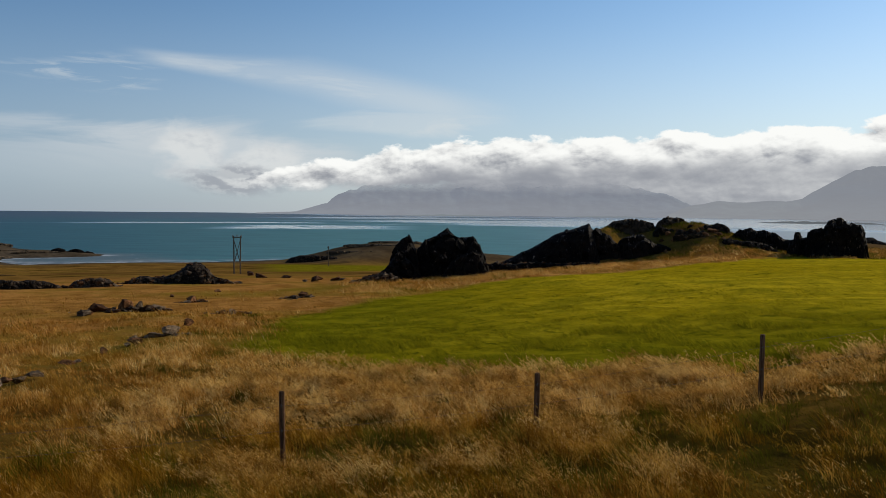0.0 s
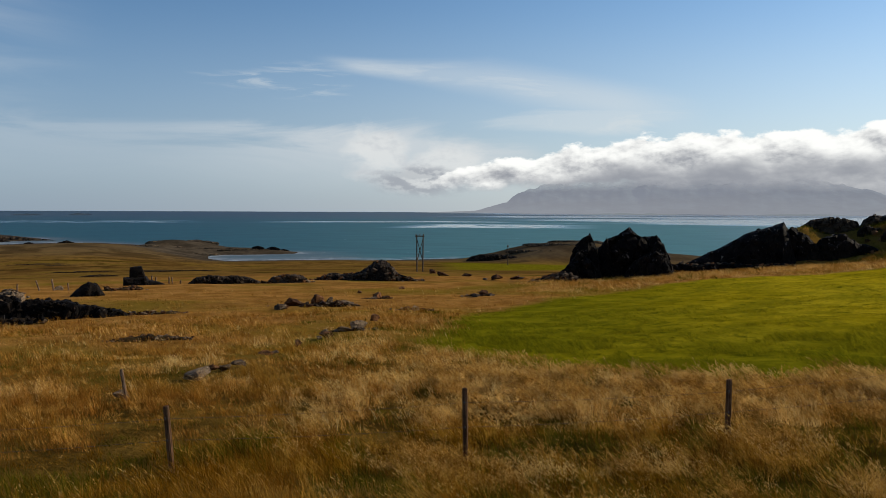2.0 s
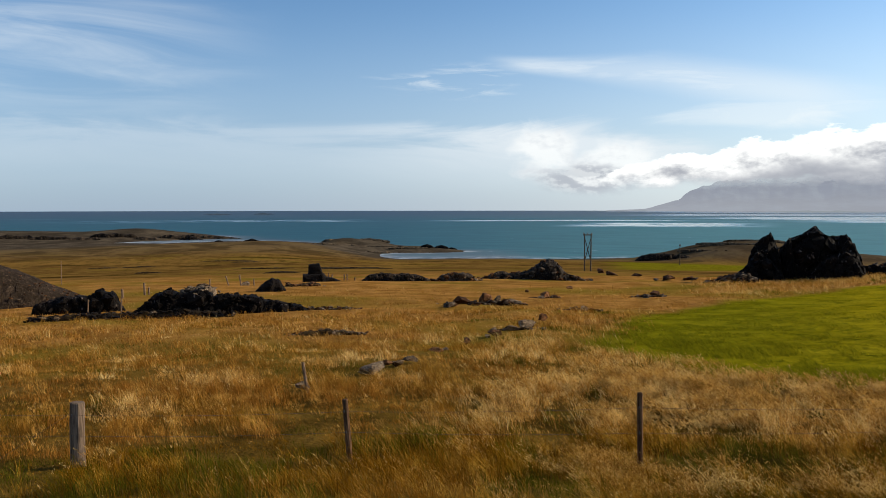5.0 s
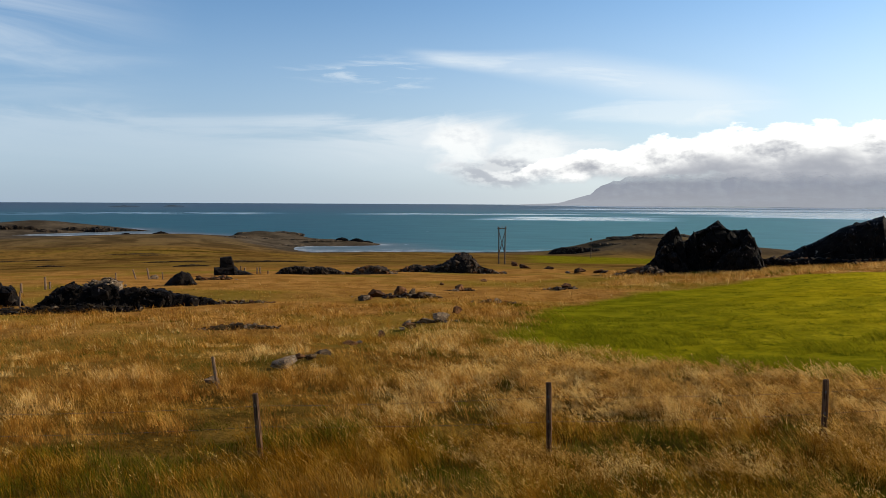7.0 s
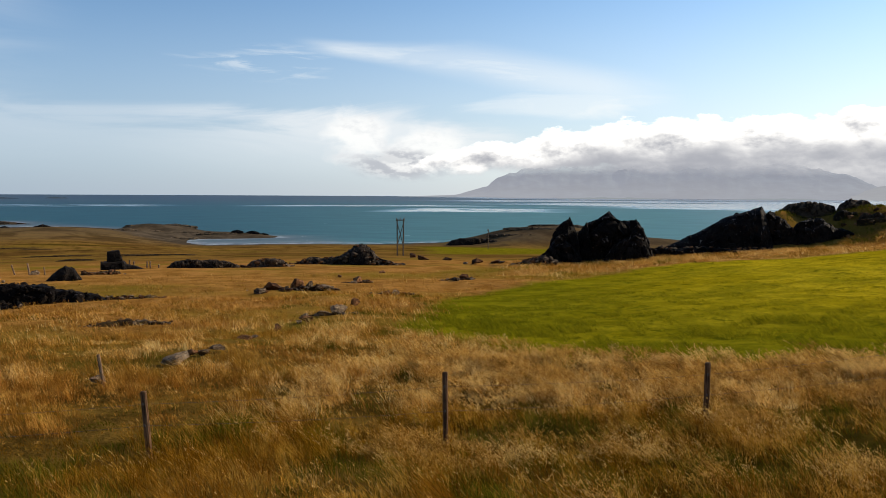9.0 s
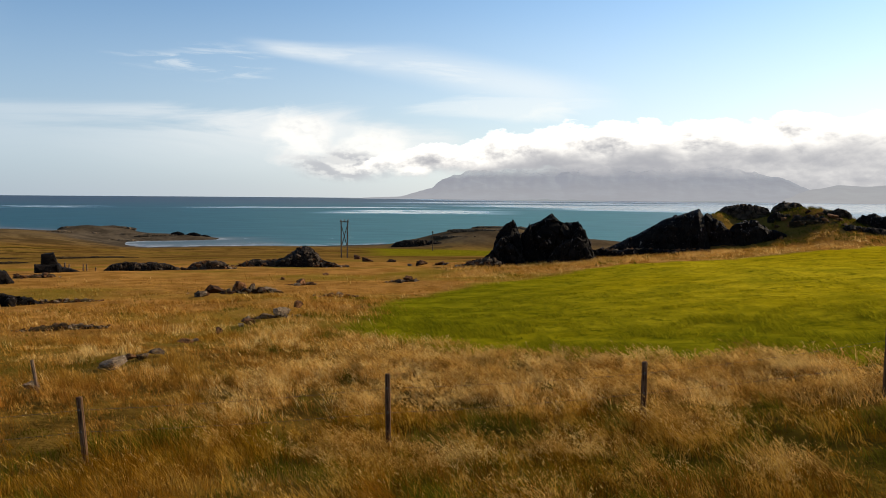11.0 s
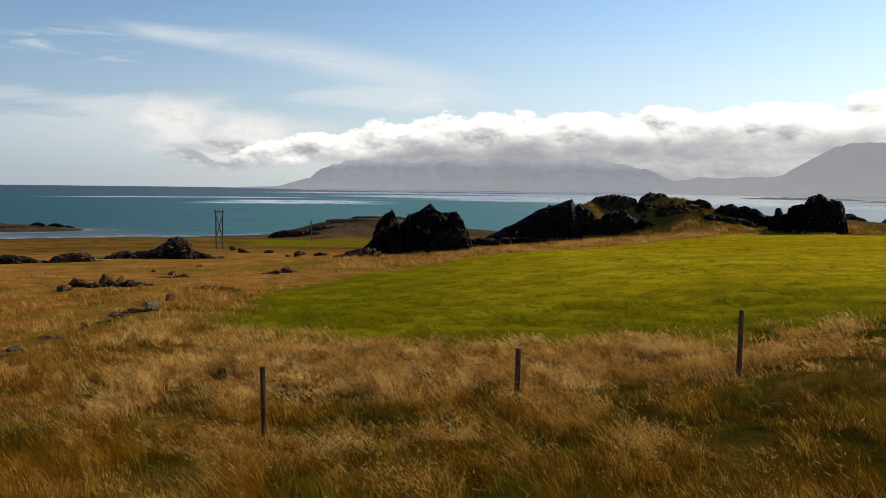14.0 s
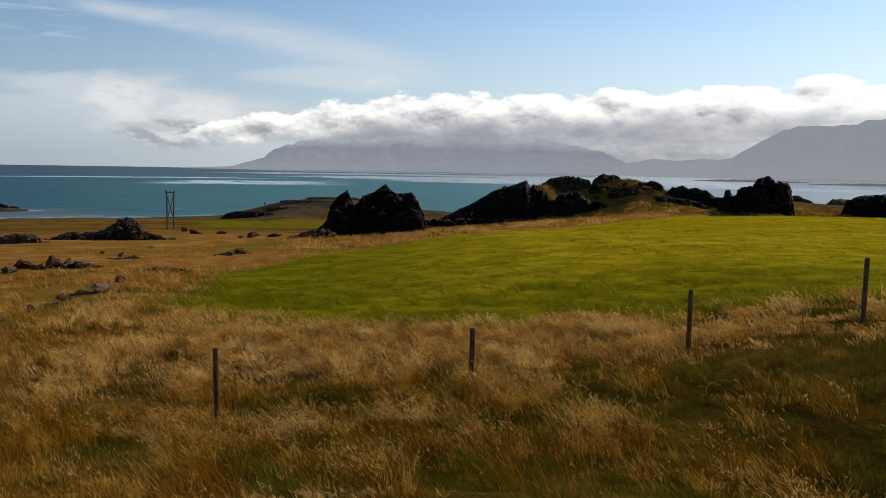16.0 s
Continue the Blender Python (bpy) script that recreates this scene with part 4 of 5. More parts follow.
outcrop("rock_outcrop", "fractured dark rock crowning a grassy ridge", 15.6, 105.5, [(-2.6, 0.3), (-2.3, 1.1), (-1.2, 1.75), (0.6, 1.5), (1.1, 0.95), (2.0, 0.45), (3.2, 0.35), (4.1, 0.0)], 1.4, 16, M_HILLROCK, boxy=0.55, rough=0.4, cell=0.7, lift=-0.7)
heap("rubble", "grey broken stones strewn down a grassy slope", "rubble", 16.7, 98.9, [(-2.4, 0.0), (-1.4, 0.35), (-0.3, 0.45), (0.9, 0.4), (2.0, 0.0)], 0.9, 52, 60, (0.10, 0.27), dark=0.6, black=False)
SLOPE = [(14.6, 99.5, 0.7, 0.5), (15.0, 100.6, 0.9, 0.6), (15.3, 99.0, 0.6, 0.5), (15.8, 100.2, 1.1, 0.7), (16.1, 98.6, 0.7, 0.5), (16.4, 101.0, 0.8, 0.6), (16.8, 99.6, 1.2, 0.7), (17.1, 100.6, 0.7, 0.5), (17.4, 98.8, 0.9, 0.6), (17.8, 100.0, 1.3, 0.8), (18.2, 99.2, 0.8, 0.6), (18.5, 98.0, 0.7, 0.5), (12.0, 96.0, 0.7, 0.5), (14.9, 96.4, 0.8, 0.5), (11.4, 95.6, 0.6, 0.4)]
outcrop("rock_outcrop", "dark rock spur running down from a ridge", 20.0, 97, [(-3.0, 0.6), (-2.5, 1.5), (-1.6, 1.5), (-0.2, 1.3), (1.4, 1.1), (2.4, 0.75), (3.0, 0.4), (3.5, -0.2)], 0.7, 18, M_HILLROCK, boxy=0.7, rough=0.45, cell=0.7, lift=-0.75)
outcrop("rock_outcrop", "row of black lumpy rocks at the field's edge", 20.8, 101, [(-3.4, 0.6), (-3.1, 1.5), (-2.5, 2.2), (-1.7, 2.3), (-1.2, 2.45), (-0.4, 2.1), (0.2, 2.2), (0.7, 2.0), (1.4, 1.9), (2.0, 1.4), (2.9, 1.1), (3.9, 1.0), (4.4, 0.3)], 1.5, 19, boxy=0.5, rough=0.55, cell=0.7, lift=-0.5)
outcrop("rock_outcrop", "low broken line of dark rock in hill grass", 16.4, 99.4, [(-1.7, 0.0), (-1.2, 0.6), (-0.6, 0.3), (0.1, 0.7), (0.8, 0.35), (1.4, 0.6), (1.9, 0.0)], 0.6, 25, M_HILLROCK, boxy=0.7, rough=0.4, cell=0.5, blocks=1.0)
outcrop("rock_outcrop", "short dark rib of rock in hill grass", 14.7, 101.4, [(-1.2, 0.0), (-0.8, 0.5), (-0.1, 0.75), (0.5, 0.4), (1.0, 0.5), (1.4, 0.0)], 0.5, 26, M_HILLROCK, boxy=0.7, rough=0.4, cell=0.5, blocks=1.0)
outcrop("rock_outcrop", "low dark knuckles of rock below a crest", 17.9, 101.2, [(-1.5, 0.0), (-1.0, 0.55), (-0.3, 0.4), (0.4, 0.75), (1.1, 0.5), (1.7, 0.0)], 0.6, 27, M_HILLROCK, boxy=0.7, rough=0.4, cell=0.5, blocks=1.0)
outcrop("rock_pillar", "small upright black rock pillar", 23.04, 96, [(-0.95, 1.6), (-0.6, 1.8), (-0.55, 2.5), (0.0, 2.55), (0.08, 2.05), (0.8, 2.0)], 0.9, 20, boxy=0.5, rough=0.2, cell=0.6)
outcrop("rock_outcrop", "massive block of black rock with a knobbed top", 25.13, 95, [(-2.85, 0.3), (-2.75, 2.8), (-1.1, 3.15), (-0.9, 3.75), (0.2, 4.2), (0.75, 4.0), (0.9, 3.6), (1.35, 3.75), (1.75, 3.4), (2.2, 3.45), (2.5, 2.9), (2.62, 2.0), (2.8, 1.3), (2.95, 0.4), (3.1, -0.3)], 2.2, 21, boxy=0.4, rough=0.45, cell=0.8)
# lighter stone here stands in for haze over the rock
outcrop("rock_outcrop", "dark humped rock by the shore", 29.38, 150, [(-2.2, 0.3), (-0.95, 1.6), (0.15, 1.8), (1.6, 1.6), (2.3, 0.2)], 1.6, 22, M_LEDGE, rough=0.3, lift=0.7)
outcrop("rock_outcrop", "small dark rock on a low grassy point", 27.1, 137, [(-1.5, 0.2), (-0.9, 0.9), (-0.1, 1.0), (0.6, 0.6), (1.4, 0.35), (2.0, 0.0)], 0.8, 28, M_HILLROCK, rough=0.3, cell=0.6)
outcrop("rock_outcrop", "rough dark rocks on a grassy bank", 31.6, 112, [(-3.9, 0.3), (-3.3, 1.8), (-2.2, 2.2), (-1.4, 2.5), (-0.8, 2.4), (0.3, 2.6), (2.2, 2.6), (3.5, 2.9), (5, 1.0)], 2.0, 23, rough=0.5)
# ruins and stones in the rough grass
heap("rubble_mound", "mound of collapsed dark stones grown with grass", "rubble mound", -16.6, 84, [(-4.6, 0.1), (-2.6, 0.7), (-1.8, 0.75), (-1.2, 1.2), (-0.4, 1.85), (0.4, 2.1), (0.9, 1.9), (1.4, 1.4), (1.9, 0.65), (3.2, 0.25), (4.2, -0.2)], 2.0, 31, 120, (0.2, 0.55), boxy=0.95, dark=0.45, mat=M_HILLROCK, black=False)
heap("stone_wall", "ruined dry stone wall fallen into rubble", "stone wall", -19.4, 84, [(-2.2, 0.0), (-1.6, 0.3), (-0.6, 0.75), (0.8, 0.6), (2.2, 0.75), (3.2, 0.3)], 0.8, 32, 50, (0.25, 0.6), dark=0.6, mat=M_HILLROCK, black=False)
heap("stone_wall", "broken end of a ruined stone wall", "stone wall", -22.6, 79, [(-2.0, 0.0), (-1.5, 0.55), (-0.5, 0.7), (0.5, 0.8), (1.4, 0.55), (2.0, 0.0)], 0.8, 44, 40, (0.25, 0.65), dark=0.6, mat=M_HILLROCK, black=False)
# black stones nearly all over: this wall's deep shade is in their colour
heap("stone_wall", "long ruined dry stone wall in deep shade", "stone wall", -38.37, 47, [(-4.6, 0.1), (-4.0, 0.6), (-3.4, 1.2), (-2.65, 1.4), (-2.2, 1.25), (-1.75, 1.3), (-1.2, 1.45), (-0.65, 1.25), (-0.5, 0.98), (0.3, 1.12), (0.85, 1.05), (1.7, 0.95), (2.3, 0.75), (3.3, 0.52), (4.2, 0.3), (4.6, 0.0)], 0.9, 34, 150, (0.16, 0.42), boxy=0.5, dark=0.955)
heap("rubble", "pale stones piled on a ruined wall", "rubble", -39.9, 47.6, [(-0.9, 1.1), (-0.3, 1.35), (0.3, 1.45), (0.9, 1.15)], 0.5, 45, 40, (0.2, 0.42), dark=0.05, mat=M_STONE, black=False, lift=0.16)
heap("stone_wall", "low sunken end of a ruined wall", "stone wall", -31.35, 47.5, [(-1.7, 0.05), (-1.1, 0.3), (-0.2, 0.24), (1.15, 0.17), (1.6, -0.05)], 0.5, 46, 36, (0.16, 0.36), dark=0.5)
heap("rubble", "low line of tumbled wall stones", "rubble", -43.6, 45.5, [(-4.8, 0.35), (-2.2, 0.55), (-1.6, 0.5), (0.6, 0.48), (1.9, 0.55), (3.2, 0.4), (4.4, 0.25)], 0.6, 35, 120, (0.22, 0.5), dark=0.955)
heap("scree_mound", "high heap of grey-brown rubble and gravel", "mound", -49.5, 60, [(-7.5, 1.6), (-4.5, 2.6), (-2.4, 2.75), (-0.8, 2.1), (1.2, 1.1), (3.4, 0.1)], 3.0, 36, 300, (0.10, 0.24), boxy=1.0, dark=0.75, mat=M_SCREE, rough=0.2, black=False, blocks=0.0)
outcrop("rock_outcrop", "dark boulders at the end of a ruined wall", -45.9, 52, [(-3.4, 0.5), (-1.9, 1.0), (-0.6, 0.9), (0.1, 1.35), (0.8, 1.15), (1.4, 0.1)], 0.9, 37, rough=0.4, cell=0.7)
outcrop("boulder", "large dome-shaped dark boulder", -35.21, 65, [(-1.3, -0.2), (-0.9, 0.25), (-0.45, 0.7), (0.13, 1.05), (0.7, 0.85), (0.95, 0.45), (1.2, 0.0)], 0.8, 38, boxy=0.75, rough=0.25, category="boulder", cell=0.5, blocks=0.25)
outcrop("rock_block", "square block of dark rock standing on a ledge", -32.3, 79, [(-0.55, 0.6), (-0.52, 1.58), (-0.3, 1.64), (0.5, 1.68), (0.6, 1.4), (0.85, 0.65)], 0.6, 39, boxy=0.3, rough=0.12, cell=0.6, blocks=0.0)
outcrop("rock_ledge", "low ledge of dark rock", -32.3, 78.7, [(-1.05, 0.0), (-1.0, 0.7), (0.9, 0.73), (1.1, 0.45), (1.9, 0.25), (2.5, 0.0)], 0.9, 40, boxy=0.4, rough=0.2, cell=0.6, blocks=0.0)
heap("rubble", "flat broken rocks in dry grass", "rubble", -33.1, 70, [(-1.5, 0.0), (-1.1, 0.4), (-0.2, 0.3), (1.1, 0.45), (1.5, 0.1)], 0.7, 41, 36, (0.22, 0.5), dark=0.45)
outcrop("rock_outcrop", "low ribbed shelf of dark rock in dry grass", -27.1, 79, [(-2.9, -0.1), (-2.1, 0.55), (-0.9, 0.78), (0.6, 0.62), (1.3, 0.72), (2.8, 0.45), (3.6, 0.1)], 0.9, 42, M_HILLROCK, boxy=0.6, rough=0.5, cell=0.45)
heap("rubble", "small scatter of pale and dark stones", "rubble", -31.6, 34, [(-1.35, 0.05), (-0.9, 0.22), (-0.5, 0.3), (0, 0.38), (0.45, 0.2), (0.9, 0.24), (1.35, 0.1)], 0.4, 43, 44, (0.12, 0.3), dark=0.4)
heap("rubble", "low spread of brown stones round upright boulders", "rubble", -21.0, 50.8, [(-2.4, 0.0), (-1.8, 0.25), (-0.6, 0.35), (0.4, 0.25), (1.4, 0.4), (2.2, 0.15), (2.6, 0.0)], 0.5, 47, 46, (0.18, 0.45), dark=0.35)
heap("rubble", "few tumbled brown stones in dry grass", "rubble", -9.7, 58.2, [(-1.0, 0.0), (-0.3, 0.2), (0.6, 0.25), (1.2, 0.0)], 0.4, 48, 18, (0.2, 0.4), dark=0.35)
heap("rubble", "few tumbled brown stones in dry grass", "rubble", -14.4, 46.8, [(-1.1, 0.0), (-0.3, 0.18), (0.6, 0.2), (1.1, 0.0)], 0.4, 49, 18, (0.18, 0.36), dark=0.35)
heap("rubble", "few tumbled brown stones in dry grass", "rubble", -16.5, 56, [(-0.9, 0.0), (-0.2, 0.2), (0.5, 0.2), (1.0, 0.0)], 0.4, 50, 16, (0.18, 0.36), dark=0.35)
heap("rubble", "sunken line of pale stones in dry grass", "rubble", -18.4, 35.4, [(-1.0, 0.0), (-0.3, 0.15), (0.6, 0.2), (1.2, 0.0)], 0.3, 51, 18, (0.16, 0.32), dark=0.25)
# bearing, distance, length, height, dark
LINE = [(-28.77, 21.3, 0.85, 0.36, False), (-27.66, 22.3, 0.45, 0.36, True), (-26.9, 22.7, 0.4, 0.3, False), (-26.0, 23.2, 0.5, 0.36, False), (-24.23, 26.7, 0.45, 0.3, True), (-23.6, 27.5, 0.3, 0.2, False),
         (-22.02, 30.8, 0.5, 0.36, True), (-20.16, 32.8, 0.6, 0.4, True), (-20.6, 32.4, 0.35, 0.26, False), (-18.93, 34.9, 0.5, 0.42, False), (-18.1, 35.6, 0.85, 0.6, False), (-17.7, 36.2, 0.4, 0.3, True), (-16.94, 39.1, 0.55, 0.6, True)]
CLUSTER = [(-23.26, 47.8, 0.9, 0.6, False), (-22.9, 48.2, 0.5, 0.4, True), (-22.39, 49.5, 1.05, 1.1, True), (-21.44, 49.5, 1.3, 0.4, True), (-20.71, 51.6, 1.2, 1.35, True), (-20.4, 51.2, 0.6, 0.7, True), (-19.82, 51.0, 0.8, 1.05, False), (-19.3, 51.2, 0.9, 0.7, True), (-18.84, 51.6, 0.9, 0.75, False),
         (-16.6, 55.8, 1.0, 0.8, True), (-16.9, 55.4, 0.5, 0.4, False), (-16.2, 56.5, 0.6, 0.4, True), (-14.6, 46.5, 0.7, 0.4, True), (-14.1, 46.7, 0.7, 0.42, False), (-17.9, 62, 0.5, 0.4, True), (-15.0, 66, 0.6, 0.4, True)]
BEYOND = [(-9.99, 57.5, 0.9, 0.5, False), (-9.48, 58.4, 1.0, 0.75, True), (-8.9, 58.8, 0.5, 0.3, True), (-8.47, 88.6, 1.7, 1.3, True), (-9.3, 88.8, 0.7, 0.5, False), (-7.21, 89.4, 1.5, 0.9, True), (-6.9, 89.0, 0.8, 0.6, False), (-10.51, 98.6, 1.7, 0.7, True), (-12.28, 99.8, 1.8, 0.8, True),
         (-12.9, 130, 1.8, 1.2, True), (-36.8, 73, 0.7, 0.8, False), (-31.0, 79.5, 1.2, 0.4, True), (-40.8, 47.0, 0.5, 0.4, False), (-33.35, 19.4, 0.4, 0.3, False)]
LOOSE = LINE + CLUSTER + BEYOND
for k, (sa, sd, sr, sh) in enumerate(SLOPE):
    x, y = at(sa, sd)
    rng = random.Random(200 + k)
    ob = new("boulder", rng.choice(DARK_BOULDERS))
    ob.matrix_world = Matrix.LocRotScale((x, y, gz(x, y) + 0.25 * sh), Euler((rng.uniform(-0.3, 0.3), rng.uniform(-0.3, 0.3), rng.uniform(0, 6.3))), (sr, sr * 0.8, sh))
    tagged(ob, "dark rock half sunk in a grassy slope", "boulder", "rocks on the grassy hill")
for k, (sa, sd, sr, sh, dark) in enumerate(LOOSE):
    loose_stone(sa, sd, sr, 60 + k, dark, sh / sr)
for k, (sa, sd, sr) in enumerate(((-40.2, 640, 9), (-45.6, 640, 8), (-36.3, 560, 7), (-35.0, 540, 3.5), (-38.4, 575, 4), (-24.6, 450, 3.2), (-23.6, 455, 3.6), (-22.9, 458, 3))):
    outcrop("rock_outcrop", "dark sea-worn rock on a low headland", sa, sd, [(-sr, 0.0), (-0.6 * sr, 0.2 * sr), (0, 0.34 * sr), (0.5 * sr, 0.2 * sr), (sr, 0.0)], 0.4 * sr, 80 + k, rough=0.12 * sr, cell=0.25 * sr, lift=0.1, blocks=0.5)
outcrop("rock_outcrop", "dark rocky tip of a far headland", -39.2, 655, [(-24, -0.3), (-16, 2.6), (-8, 3.1), (0, 2.4), (10, 1.5), (18, 0.7), (26, -0.4)], 5, 95, M_HILLROCK, rough=0.9, cell=2.4, lift=-0.2, blocks=0.6)
outcrop("rock_outcrop", "flat-topped dark rock shelf on a low headland", -29.4, 474, [(-19, -0.2), (-17, 0.9), (-10, 1.2), (0, 1.1), (8, 1.4), (13, 0.8), (19, -0.2)], 5, 93, M_LEDGE, rough=0.8, cell=2.2, lift=-1.0)
outcrop("rock_outcrop", "low cliff of dark rock at a headland's end", -9.0, 322, [(-9, -0.2), (-7, 1.6), (-4, 2.2), (1, 2.6), (6, 2.1), (10, 1.7), (15, 0.4)], 2.5, 94, M_HILLROCK, rough=0.6, cell=2.0, blocks=0.6)
for k, (sa, sd, half, hh) in enumerate(((-6.2, 326, 7, 1.1), (-4.6, 333, 9, 1.2), (-3.2, 341, 8, 1.3), (-2.0, 330, 8, 1.0), (-27.5, 452, 9, 1.4), (-25.8, 446, 8, 1.3), (-30.6, 452, 8, 1.2), (-32.5, 440, 9, 1.0), (-28.6, 432, 8, 0.9))):
    outcrop("rock_ledge", "low dark ledge of rock on a grassy headland", sa, sd, [(-1.4 * half, -0.2), (-1.1 * half, 0.2 * hh), (-0.2 * half, 0.34 * hh), (0.4 * half, 0.2 * hh), (1.1 * half, 0.28 * hh), (1.4 * half, -0.2)], 1.2, 120 + k, M_LEDGE, rough=0.45, cell=1.2, blocks=0.5, turn=-6 + 5 * (k % 3))
for k, (sa, sd, half, hh) in enumerate(((-48.6, 634, 15, 2.6), (-46.6, 628, 11, 2.2), (-44.6, 640, 13, 2.8), (-43.0, 632, 10, 2.3), (-41.4, 644, 12, 2.8), (-50.6, 640, 14, 3.0))):
    outcrop("rock_ledge", "rough dark rock ledge on a far headland", sa, sd, [(-half, -0.3), (-0.7 * half, 0.5 * hh), (-0.2 * half, hh), (0.3 * half, 0.6 * hh), (0.7 * half, 0.8 * hh), (half, -0.3)], 3.0, 140 + k, M_HILLROCK, rough=1.0, cell=2.6, blocks=0.7, turn=-8 + 6 * (k % 3))
for k, (sa, sd, sr) in enumerate(((-37.9, 270, 8.5), (-36.7, 264, 5), (-35.5, 208, 8), (-45.5, 246, 5), (-43.3, 247, 5.5), (-42.9, 159, 2.6), (-34.4, 131, 3.0), (-29.6, 172, 8), (-31.5, 205, 5))):
    outcrop("peat_bank", "low dark broken edge of a peat bank", sa, sd, [(-sr, 0.0), (-0.7 * sr, 0.22), (0, 0.34), (0.6 * sr, 0.2), (sr, 0.0)], 0.6, 95 + k, M_PEAT, rough=0.3, cell=0.8, category="earth bank", turn=4, blocks=0.0)


# ---- fence ----
def round_post(bm, r0, r1, h, seg=10, foot=-0.4, seed=0):
    rng = random.Random(seed)
    rings = []
    for z, r in ((foot, r0), (0.0, r0), (h * 0.5, (r0 + r1) / 2), (h - 0.012, r1), (h, r1 * 0.86)):
        rings.append([bm.verts.new((r * math.cos(2 * math.pi * k / seg) * rng.uniform(0.94, 1.06), r * math.sin(2 * math.pi * k / seg) * rng.uniform(0.94, 1.06), z)) for k in range(seg)])
    for a, b in zip(rings, rings[1:]):
        for k in range(seg):
            bm.faces.new((a[k], a[(k + 1) % seg], b[(k + 1) % seg], b[k]))
    bm.faces.new(rings[-1])


def fence_post(az, d, top_z, r, lean=(0, 0), mat=None, label="weathered round wooden fence post", seed=0, group="posts of the field fence"):
    x, y = at(az, d)
    z = gz(x, y)
    post = new("fence_post")
    post.matrix_world = pose(x, y, z, lean[0], lean[1], 0)
    tagged(post, label, "fence post", group)
    bm = bmesh.new()
    h = top_z - z
    round_post(bm, r * 1.05, r, h, seed=seed)
    part("stake", bm, mat or M_POST, post)
    for k in (0.82, 0.5):
        bm = bmesh.new()
        bmesh.ops.create_cube(bm, size=1.0, matrix=Matrix.LocRotScale((0, -r, h * k), None, (0.02, 0.02, 0.035)))
        part("staple", bm, M_WIRE, post)
    return post, Vector((x, y, z)), h


POSTS = [(-62.0, 17.6, 20.9, 0.05), (-47.5, 13.4, 21.17, 0.12), (-30.35, 12.05, 21.27, 0.048), (-10.75, 11.86, 21.45, 0.045), (6.55, 12.93, 21.51, 0.05), (21.0, 15.1, 21.96, 0.05), (31.25, 17.9, 22.42, 0.052), (39.0, 21.4, 22.7, 0.05)]
feet = []
for k, (pa, pd, pz, pr) in enumerate(POSTS):
    pr *= 0.85
    lab = "thick round strainer post of dark weathered wood" if pr > 0.08 else "weathered round wooden fence post in tall grass"
    ob, foot, h = fence_post(pa, pd, pz, pr, (0, -5.0 if k == 2 else (-1 if k == 3 else 0.5)), M_POST_GREY if pr > 0.08 else M_POST, lab, k)
    feet.append((foot, h, pr))


def wire(p, q, sag, label):
    cu = bpy.data.curves.new("wire", "CURVE")
    cu.dimensions, cu.bevel_depth, cu.bevel_resolution = "3D", 0.0019, 1
    sp = cu.splines.new("POLY")
    sp.points.add(8)
    for k in range(9):
        f = k / 8
        c = p.lerp(q, f)
        sp.points[k].co = (c.x, c.y, c.z - sag * 4 * f * (1 - f), 1)
    cu.materials.append(M_WIRE)
    ob = new("fence_wire", cu)
    return tagged(ob, label, "wire", "wires of the field fence")


for (f0, h0, r0), (f1, h1, r1) in zip(feet, feet[1:]):
    for k in (0.82, 0.5):
        wire(f0 + Vector((0, -r0, h0 * k)), f1 + Vector((0, -r1, h1 * k)), 0.03, "thin rusty fence wire strung between posts")
f0, h0, r0 = feet[1]
wire(f0 + Vector((0, -r0, h0 * 0.86)), feet[0][0].lerp(f0, 0.74) + Vector((0, 0, 0.05)), 0.0, "slanting brace wire of a strainer post")
ob, _, _ = fence_post(-33.0, 19.0, 20.55, 0.035, (0, -10), M_POST_PALE, "short leaning pale wooden stake", 20)
STAKES = [(-46.6, 47, 0.9, 6, 0.035), (-44.6, 47.5, 0.95, 2, 0.04), (-44.49, 60, 0.62, -3, 0.075), (-43.15, 62, 0.85, -3, 0.075), (-42.91, 62.3, 0.5, 3, 0.06), (-39.11, 72, 0.6, 2, 0.06), (-37.9, 74, 0.85, -20, 0.06), (-37.1, 74, 0.95, -10, 0.07),
          (-36.25, 74, 0.6, -6, 0.05), (-31.34, 80, 0.75, 2, 0.06), (-31.1, 80, 0.6, 4, 0.06), (-30.28, 80, 0.6, 2, 0.06), (-30.07, 80, 0.6, -3, 0.06), (-29.57, 80, 0.3, 4, 0.06), (-48.0, 88, 2.3, 0, 0.035)]
for k, (pa, pd, ph, lean, pr) in enumerate(STAKES):
    x, y = at(pa, pd)
    fence_post(pa, pd, gz(x, y) + ph, pr, (0, lean), M_POST_PALE, "old pale wooden stake leaning in the grass", 30 + k, "old stakes beyond the ruins")


